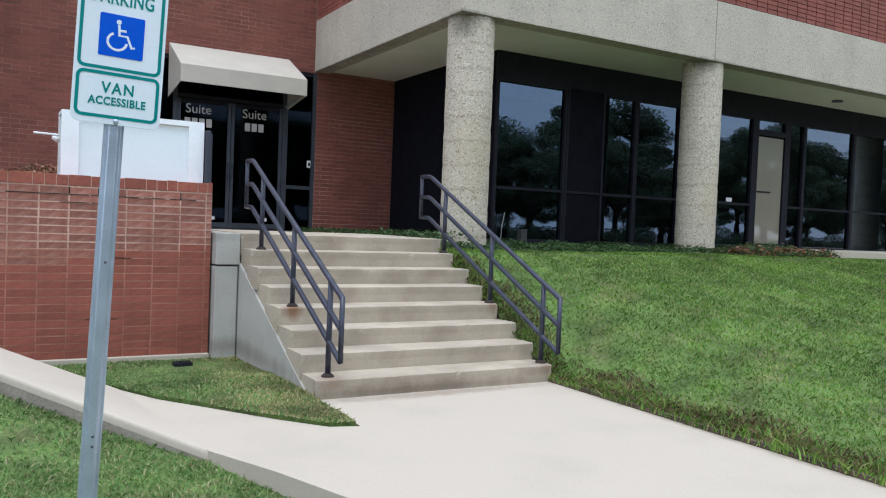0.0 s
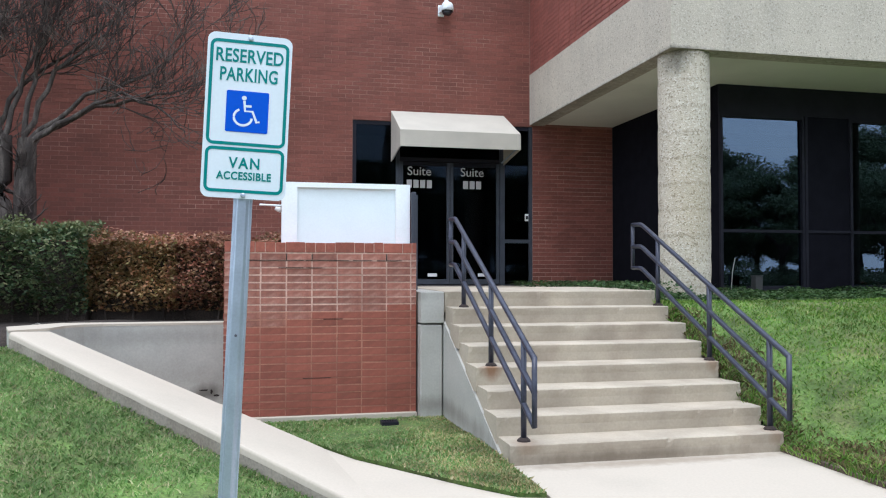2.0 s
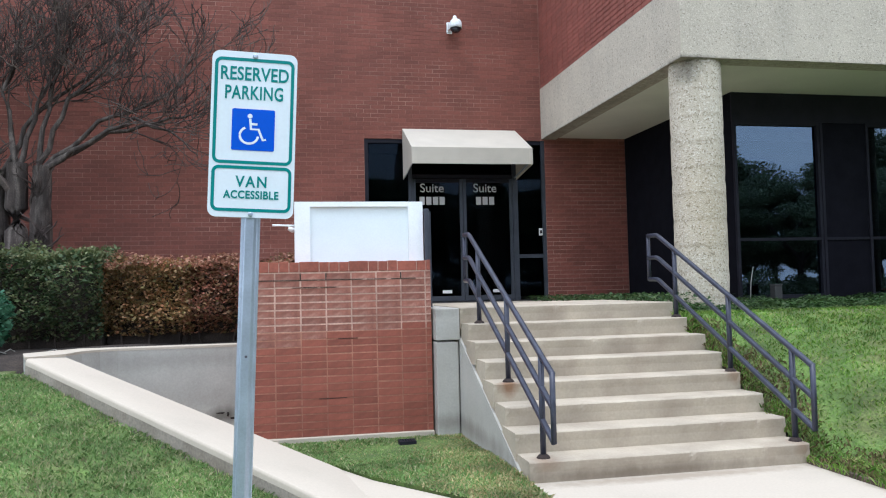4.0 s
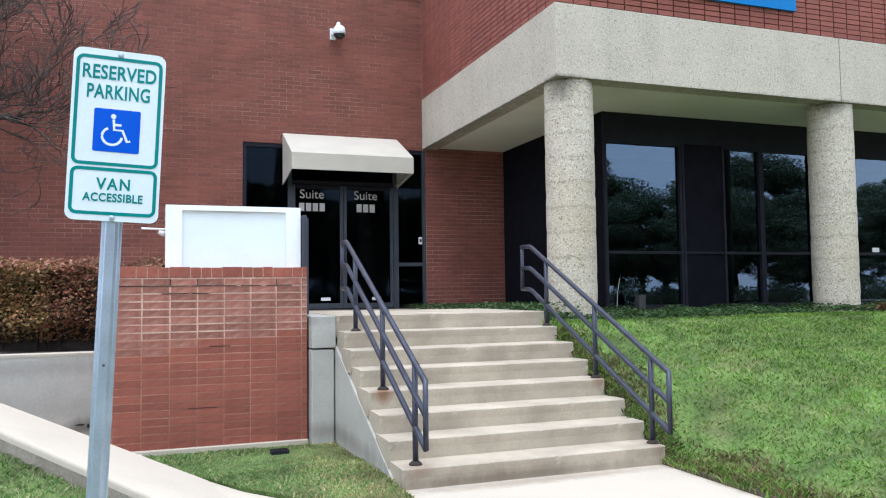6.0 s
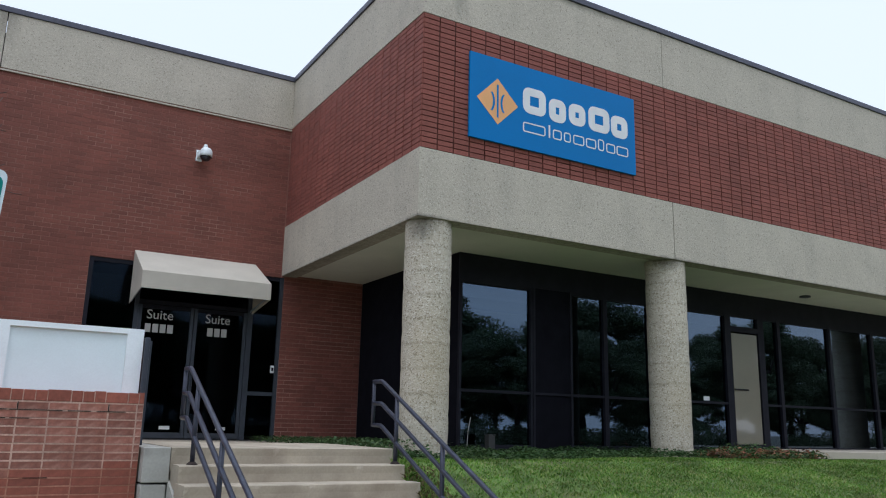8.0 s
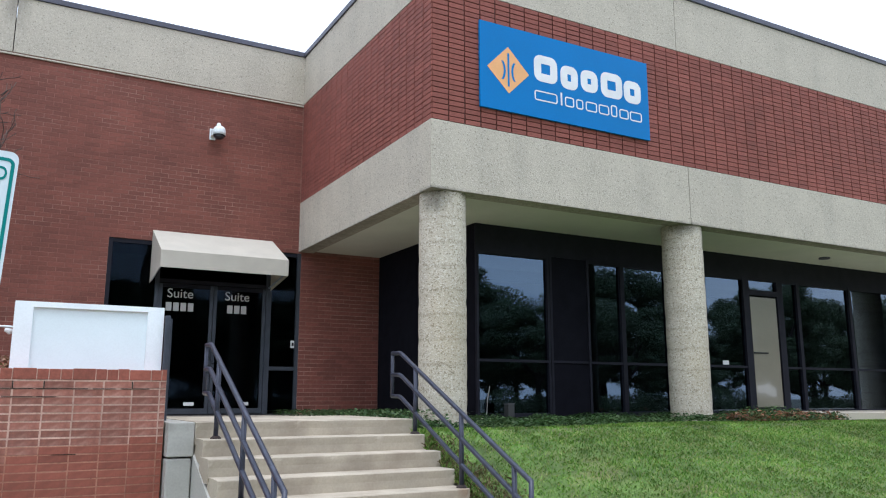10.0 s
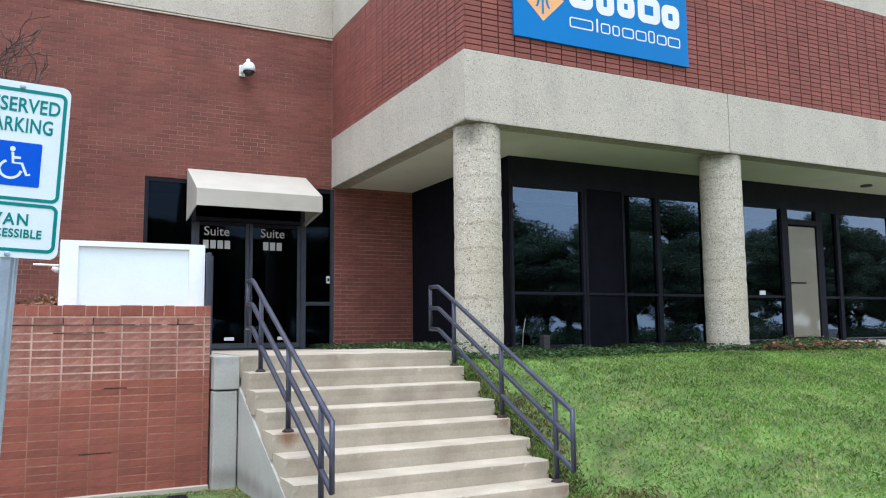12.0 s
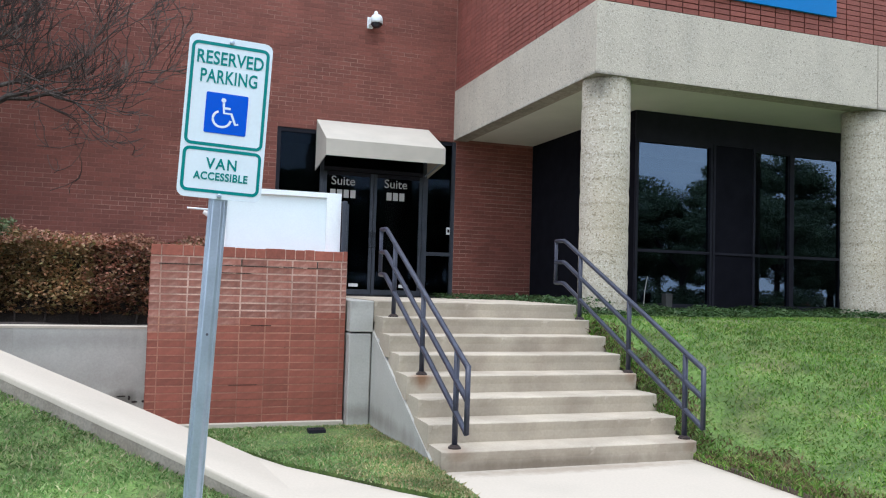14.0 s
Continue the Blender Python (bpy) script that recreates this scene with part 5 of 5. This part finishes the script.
# ---- bare multi-stemmed tree against the wall ----
tree = thing("bare_tree", (-8.8, 4.3, 0.85), "leafless multi-stemmed tree with pale streaked bark", "tree")
trnd = random.Random(11)


def grow(bm, p, d, length, r, level, twigs):
    pts, radii = [p.copy()], [r]
    steps_n = 5 if level < 2 else 4
    for k in range(steps_n):
        d = (d + Vector((trnd.uniform(-1, 1), trnd.uniform(-0.5, 0.5), trnd.uniform(-0.6, 0.9))) * (0.16 + 0.07 * level)).normalized()
        p = p + d * length / steps_n
        p.y = min(p.y, ENT_Y - 0.15)
        pts.append(p.copy())
        radii.append(max(0.006, r * (1 - 0.42 * (k + 1) / steps_n)))
    bm_tube(bm if level < 2 else twigs, pts, r, 7 if level < 2 else 4, radii, cap=False)
    if level >= 5:
        return
    for k in range((3, 4, 4, 3, 2)[level]):
        i = trnd.randint(2, steps_n)
        side = Vector((trnd.uniform(-1, 1), trnd.uniform(-0.6, 0.5), trnd.uniform(-0.25, 0.8)))
        grow(bm, pts[i], (d * 0.9 + side * 0.8).normalized(), length * trnd.uniform(0.6, 0.9), max(0.006, radii[i] * 0.68), level + 1, twigs)


def limb(bm, pts, r0, r1, twigs, count, reach):
    """A long arching limb through the given places, wobbling a little, with side shoots."""
    line, radii = [], []
    for k in range(len(pts) - 1):
        p, q = Vector(pts[k]), Vector(pts[k + 1])
        for s in range(4):
            f = (k + s / 4) / (len(pts) - 1)
            wob = Vector((trnd.uniform(-1, 1), trnd.uniform(-1, 1), trnd.uniform(-1, 1))) * (0.04 if r0 < 0.1 else 0.012)
            line.append(p.lerp(q, s / 4) + (wob if k + s else Vector()))
            radii.append(r0 + (r1 - r0) * f)
    line.append(Vector(pts[-1]))
    radii.append(r1)
    bm_tube(bm, line, r0, 8, radii, cap=False)
    for k in range(count):
        i = trnd.randint(len(line) // 3, len(line) - 2)
        d = (line[i + 1] - line[i]).normalized()
        side = Vector((trnd.uniform(-0.9, 1), trnd.uniform(-0.7, 0.4), trnd.uniform(-0.5, 0.9)))
        grow(bm, line[i], (d * 0.8 + side * 0.8).normalized(), reach * trnd.uniform(0.6, 1.2), max(0.008, radii[i] * 0.45), 2 if k % 3 == 0 else 3, twigs)


twig_bm = bmesh.new()
# trunks, each with its limbs: offsets from the trunk's foot
for sx, r, lean, limbs in (
        (-8.70, 0.2, 0.03, (((0.1, 2.55), (0.75, 3.0), (1.5, 3.35), (2.1, 3.15), (2.5, 2.75)), ((0.1, 2.6), (0.9, 3.35), (1.9, 3.75), (2.7, 4.6)),
                              ((0.05, 2.7), (0.5, 3.7), (1.2, 4.4), (1.7, 5.3)), ((0.05, 2.6), (0.2, 3.9), (0.6, 5.2)), ((0.1, 2.6), (1.1, 3.2), (2.0, 3.45), (2.75, 3.7)))),
        (-8.96, 0.21, -0.02, (((0, 2.6), (0.3, 3.6), (0.9, 4.8)), ((0, 2.6), (-0.2, 3.8), (0.1, 5.2)))),
        (-9.24, 0.2, -0.06, (((0, 2.5), (-0.4, 3.4), (-0.6, 4.6)), ((0, 2.5), (0.5, 3.5), (1.4, 4.3), (2.0, 4.9)))),
        (-9.6, 0.13, -0.16, (((-0.2, 2.4), (-0.9, 3.2), (-1.3, 4.4)), ((-0.2, 2.4), (0.1, 3.5), (0.3, 4.9)), ((-0.2, 2.4), (-1.2, 2.9), (-2.0, 3.6))))):
    bm = bmesh.new()
    y = 4.25 + trnd.uniform(-0.12, 0.12)
    fx, fz = limbs[0][0]
    limb(bm, [(sx, y, 0.8), (sx + fx * 0.4 + lean * 0.5, y, 0.85 + fz * 0.5), (sx + fx, y, 0.95 + fz)], r, r * 0.72, twig_bm, 2, 0.7)
    for lm in limbs:
        dy = trnd.uniform(-0.25, 0.1)
        limb(bm, [(sx + u, y + dy * k, 0.85 + w) for k, (u, w) in enumerate(lm)], r * 0.24, 0.008, twig_bm, 12 if sx > -8.8 else 17, 0.75)
    under(tree, part("stem", bm, M_BARK, smooth=True))
under(tree, part("branchwork", twig_bm, M_TWIG, label="fine dark leafless twigs"))
for k in range(16):
    px, py = trnd.uniform(-9.4, -7.5), trnd.uniform(0.1, 0.8)
    a = trnd.uniform(0, 6.28)
    t = thing("twig", (px, py, 0.86), "dry fallen twig lying on the mulch", "twig", "fallen twigs")
    L = trnd.uniform(0.08, 0.22)
    under(t, part("stick", tube([(px, py, 0.862), (px + L * math.cos(a), py + L * math.sin(a) * 0.4, 0.875 + trnd.uniform(0, 0.03)), (px + 1.7 * L * math.cos(a), py + 1.6 * L * math.sin(a), 0.862)], 0.005, 5), M_CHEEK))

# ---- oaks across the street, seen as reflections ----
oak = thing("oak_tree", (30, -36, -0.6), "large dark green broadleaf tree across the street", "tree", "trees across the street")
pts = []
for k in range(95):
    a, e = rng.uniform(0, 2 * np.pi), rng.uniform(-0.72, 1.0)
    rr = rng.uniform(0.35, 1.0) ** 0.6
    c = np.array([math.cos(a) * 4.6 * rr * math.cos(e * 1.15), math.sin(a) * 4.2 * rr * math.cos(e * 1.15), 5.6 + 4.3 * e * rr])
    q = rng.normal(0, 1, (620, 3))
    q /= np.linalg.norm(q, axis=1)[:, None]
    q *= (rng.uniform(0, 1, 620) ** 0.45)[:, None] * rng.uniform(0.55, 1.15) * np.array([1.15, 1.15, 0.7])
    pts.append(c + q)
pts = np.concatenate(pts) + np.array([30, -36, -0.6])
leaves("crown", pts, 0.17, M_TREE, 0.0, oak)
tb = bmesh.new()
bm_tube(tb, [(30, -36, -0.7), (30.1, -36, 1.2), (30, -35.9, 3.0), (30.2, -36, 6.0)], 0.3, 9, [0.4, 0.3, 0.26, 0.1])
for a in range(6):
    ca, sa = math.cos(a * 1.05), math.sin(a * 1.05)
    bm_tube(tb, [(30.1, -36, 2.4 + a * 0.15), (30 + 1.4 * ca, -36 + 1.4 * sa, 4.2), (30 + 3 * ca, -36 + 3 * sa, 6.2)], 0.1, 6, [0.15, 0.11, 0.04])
under(oak, part("trunk", tb, M_BARK))
# trees past x=90 added so the far right panes reflect no bright sky
for k, (x, y, s) in enumerate(((-14, -40, 0.95), (-5, -37, 1.0), (4, -38, 0.9), (12, -36, 1.05), (21, -38, 0.85), (39.5, -37, 1.05), (48, -39, 0.8), (58, -37, 1.15), (69, -40, 0.95), (80, -38, 1.1), (8, -44, 1.15), (17, -45, 1.0), (26, -44, 1.2), (35, -46, 0.95), (44, -45, 1.2), (54, -46, 1.0), (64, -45, 1.15), (0, -45, 1.1), (-9, -46, 1.05), (74, -45, 1.1), (92, -40, 1.1), (104, -42, 1.0), (117, -41, 1.15), (130, -43, 1.0), (87, -47, 1.1))):
    o = copy_thing(oak, Matrix.Translation((x, y, -0.6)) @ pose(0, 0, 0, 0, 0, 67 * k))
    w = 1 + 0.16 * math.sin(k * 2.3)
    o.scale = (s * 1.12 * w, s * 1.12 * w, s * (1.06 + 0.16 * math.sin(k * 3.7)))


# shrub row low in the reflections; left ones added to darken the entrance glass
far_shrub = thing("roadside_shrub", (6, -33, -0.6), "dark rounded shrub across the street, filling the glass reflections", "shrub", "shrubs across the street")
p = rng.normal(0, 1, (2200, 3))
p /= np.linalg.norm(p, axis=1)[:, None]
p *= (rng.uniform(0, 1, 2200) ** 0.35)[:, None]
leaves("foliage", p * np.array([1.9, 1.3, 1.35]) + np.array([6, -33, 0.7]), 0.2, M_TREE, 0.0, far_shrub)
under(far_shrub, part("stem", tube([(6, -33, -0.7), (6, -33, 0.8)], 0.06, 6), M_BARK))
for k, x in enumerate((-13, -10, -7, -3.5, -0.5, 2.7, 9.2, 11.4, 13.2, 16.5, 19, 21.5, 25, 28.5, 31, 34.5, 38, 40.5, 45, 49, 53, 58, 61, 66, 71, 76)):
    o = copy_thing(far_shrub, Matrix.Translation((x, -33 - (k % 3), -0.6)) @ pose(0, 0, 0, 0, 0, 50 * k))
    o.scale = (1 + 0.3 * math.sin(k * 1.9), 1, 0.85 + 0.3 * math.sin(k * 2.7) ** 2)


# ---- bricks, last ----
def brick_mesh(name, w, h, d, material, axis="y"):
    bm = bmesh.new()
    if axis == "y":
        bm_box(bm, -w / 2, w / 2, -d, 0.004, -h / 2, h / 2)
        fr = [v for v in bm.verts if v.co.y < -d / 2]
        for v in fr:
            v.co.x *= 1 - 0.004 / w
            v.co.z *= 1 - 0.006 / h
    me = bpy.data.meshes.new(name)
    bm.to_mesh(me)
    bm.free()
    me.materials.append(material)
    return me


def brick_parts(parent, me, cols, rows, x0, z0, bw, bh, y, offset_rows=False, x_max=None, loose=0.0):
    inv = parent.matrix_basis.inverted()
    for r in range(rows):
        for c in range(cols):
            x = x0 + (c + 0.5) * bw + (bw / 2 if offset_rows and r % 2 else 0)
            if x_max and x + bw / 2 > x_max + 0.01:
                continue
            ob = new("brick", me)
            ob.parent = parent
            ob.matrix_parent_inverse = inv
            ob.location = (x + trnd.uniform(-0.0015, 0.0015), y + trnd.uniform(-0.0015, 0.0015), z0 + (r + 0.5) * bh + trnd.uniform(-0.001, 0.001))
            if loose:
                ob.scale = (1 + loose * trnd.uniform(-0.012, 0.010), 1, 1 + loose * trnd.uniform(-0.06, 0.04))
                ob.rotation_euler = (0, radians(loose * trnd.uniform(-0.35, 0.35)), 0)


def brick_rest(name, parent, material, u0, u1, z0, z1, bw, bh, plane, joint, proud, side=False, running=False, upright=None):
    """Joined bricks of one wall face; side faces look along -x, others along -y."""
    vs, fs = [], []
    upright = upright or joint
    rows = round((z1 - z0) / bh)
    for r in range(rows):
        off = -bw / 2 if running and r % 2 else 0.0
        u = u0 + off
        while u < u1 - 0.01:
            a, b = max(u, u0) + upright / 2, min(u + bw, u1) - upright / 2
            lo, hi = z0 + r * bh + joint / 2, z0 + (r + 1) * bh - joint / 2
            u += bw
            if b - a < 0.02:
                continue
            p = plane - proud + trnd.uniform(-0.0015, 0.0015)
            i = len(vs)
            e = 0.0015
            quad = [(a, plane + 0.003, lo), (b, plane + 0.003, lo), (b, plane + 0.003, hi), (a, plane + 0.003, hi),
                    (a + e, p, lo + e), (b - e, p, lo + e), (b - e, p, hi - e), (a + e, p, hi - e)]
            vs += [(q[1], q[0], q[2]) for q in quad] if side else quad
            f5 = [(4, 5, 6, 7), (0, 1, 5, 4), (1, 2, 6, 5), (2, 3, 7, 6), (3, 0, 4, 7)]
            fs += [tuple(i + t for t in (f[::-1] if side else f)) for f in f5]
    ob = mesh_from(name, vs, fs, material)
    tagged(ob, kind="stuff")
    return under(parent, ob)


BW, BH = 0.264, 0.0792
# upper band: stack bond with dark open joints
me = brick_mesh("brick", BW - 0.018, BH - 0.009, 0.020, M_BRICK_BAND)
rows = 26
brick_parts(wall_band, me, 11, rows, 0.012, BEAM_Z + 0.004, BW, (BAND_Z - BEAM_Z - 0.004) / rows, 0.022)
bh = (BAND_Z - BEAM_Z - 0.004) / rows
brick_rest("bricks", wall_band, M_BRICK_BAND, 0.012 + 11 * BW, XR, BEAM_Z + 0.004, BAND_Z, BW, bh, 0.022, 0.009, 0.020, upright=0.017)
side_me = brick_mesh("brick", BW - 0.02, BH - 0.006, 0.014, M_BRICK_BAND)
inv = wall_band_side.matrix_basis.inverted()
for r in range(rows):
    for c in range(11):
        ob = new("brick", side_me)
        ob.parent = wall_band_side
        ob.matrix_parent_inverse = inv
        ob.rotation_euler = (0, 0, -math.pi / 2)
        ob.location = (0.020 + trnd.uniform(-0.001, 0.001), 0.002 + (c + 0.5) * BW, BEAM_Z + 0.004 + (r + 0.5) * bh)
brick_rest("bricks", wall_band_side, M_BRICK_BAND, 0.002 + 11 * BW, ENT_Y - 0.01, BEAM_Z + 0.004, BAND_Z, BW, bh, 0.020, 0.006, 0.014, side=True, upright=0.02)
# entrance wall: running bond
me = brick_mesh("brick", BW - 0.010, BH - 0.009, 0.003, M_BRICK)
brick_parts(wall_north, me, 7, 39, 0.06, 1.2, (1.73 - 0.06) / 6.5, BH, ENT_Y, True, 1.73)
hme = brick_mesh("brick", (1.73 - 0.06) / 13 - 0.010, BH - 0.009, 0.003, M_BRICK)
inv = wall_north.matrix_basis.inverted()
for r in range(39):
    hb = (1.73 - 0.06) / 13
    ob = new("brick", hme)
    ob.parent = wall_north
    ob.location = (0.06 + hb / 2 if r % 2 else 1.73 - hb / 2, ENT_Y, 1.2 + (r + 0.5) * BH)
brick_rest("bricks", wall_north, M_BRICK, -14.0, -3.44, 0.9, 4.27, BW, BH, ENT_Y, 0.009, 0.0028, running=True)
brick_rest("bricks", wall_north, M_BRICK, -14.0, -0.002, 4.27, BAND_Z, BW, BH * 0.9975, ENT_Y, 0.008, 0.0028, running=True)
# pier: stack bond with a cap course of short bricks
pw, ph = 0.2553, (PZ - 0.085) / 22.5
PB = PX1 - 0.062 - 7 * pw     # where the whole bricks begin
lo_me = brick_mesh("brick", pw - 0.007, ph - 0.0065, 0.010, M_BRICK_LOW)
hi_me = brick_mesh("brick", pw - 0.011, ph - 0.0085, 0.009, M_BRICK_TOP)
# the pale weathered courses reach lower on one end than on the other
for c in range(7):
    split = (12, 12, 13, 14, 14, 14, 15)[c]
    brick_parts(pier, lo_me, 1, split, PB + c * pw, 0.012, pw, ph, PY0 + 0.010, loose=1.0)
    brick_parts(pier, hi_me, 1, 22 - split, PB + c * pw, 0.012 + split * ph, pw, ph, PY0 + 0.010, loose=1.0)
for w, x, split in ((PB - PX0, PX0, 12), (0.062, PB + 7 * pw, 15)):
    brick_parts(pier, brick_mesh("brick", w - 0.007, ph - 0.0065, 0.010, M_BRICK_LOW), 1, split, x, 0.012, w, ph, PY0 + 0.010)
    brick_parts(pier, brick_mesh("brick", w - 0.009, ph - 0.0085, 0.009, M_BRICK_TOP), 1, 22 - split, x, 0.012 + split * ph, w, ph, PY0 + 0.010)
x = PX0
k = 0
while x < PX1 - 0.05:
    w = min(trnd.choice((0.1, 0.1, 0.1, 0.2)), PX1 - x)
    under(pier, part("cap_brick", boxes((x + 0.004, x + w - 0.004, PY0 - 0.002, PY1, 0.012 + 22 * ph + 0.008, PZ + trnd.uniform(-0.006, 0.004)), bevel=0.004), M_BRICK_LOW))
    x += w
brick_rest("bricks", pier, M_BRICK_LOW, PY0 + 0.01, PY1, 0.012, 0.012 + 22 * ph, 0.2, ph, PX0 + 0.008, 0.010, 0.009, side=True)

# open dark joints and lost mortar in the pier
M_GAP = mat("open_joint", (0.018, 0.012, 0.01), 0.95, 0, 9, 0.3, 60, 0.2, 0.2)
for u, row, w in ((0.08, 21, 0.7), (0.80, 21, 0.44), (1.28, 21, 0.20), (1.53, 21, 0.26), (0.53, 20, 0.25), (0.81, 20, 0.16), (0.98, 13, 0.2), (1.32, 10, 0.012), (0.78, 5, 0.28)):
    z = 0.012 + row * ph
    under(pier, part("open_joint", boxes((PX0 + u, PX0 + u + w, PY0 - 0.0025, PY0 + 0.004, z - 0.003, z + 0.003)), M_GAP))
for c in (2, 3, 6):
    z = 0.012 + 21 * ph
    under(pier, part("open_joint", boxes((PB + c * pw - 0.005, PB + c * pw + 0.004, PY0 - 0.0025, PY0 + 0.004, z + 0.006, z + ph - 0.006)), M_GAP))

# ragged dark weep marks at the foot of the retaining wall
for k, (x, z, w, h) in enumerate(((-5.62, 0.15, 0.10, 0.022), (-5.545, 0.135, 0.03, 0.06), (-5.49, 0.09, 0.07, 0.025), (-5.40, 0.095, 0.035, 0.03), (-5.34, 0.09, 0.03, 0.022))):
    outline = [(x + w / 2 * math.cos(t * 0.785) * trnd.uniform(0.6, 1.2), z + h / 2 * math.sin(t * 0.785) * trnd.uniform(0.6, 1.2)) for t in range(8)]
    mk = part("wall_spall", prism(outline, "y", 0.1095, 0.114), M_GAP)
    under(retaining, mk)
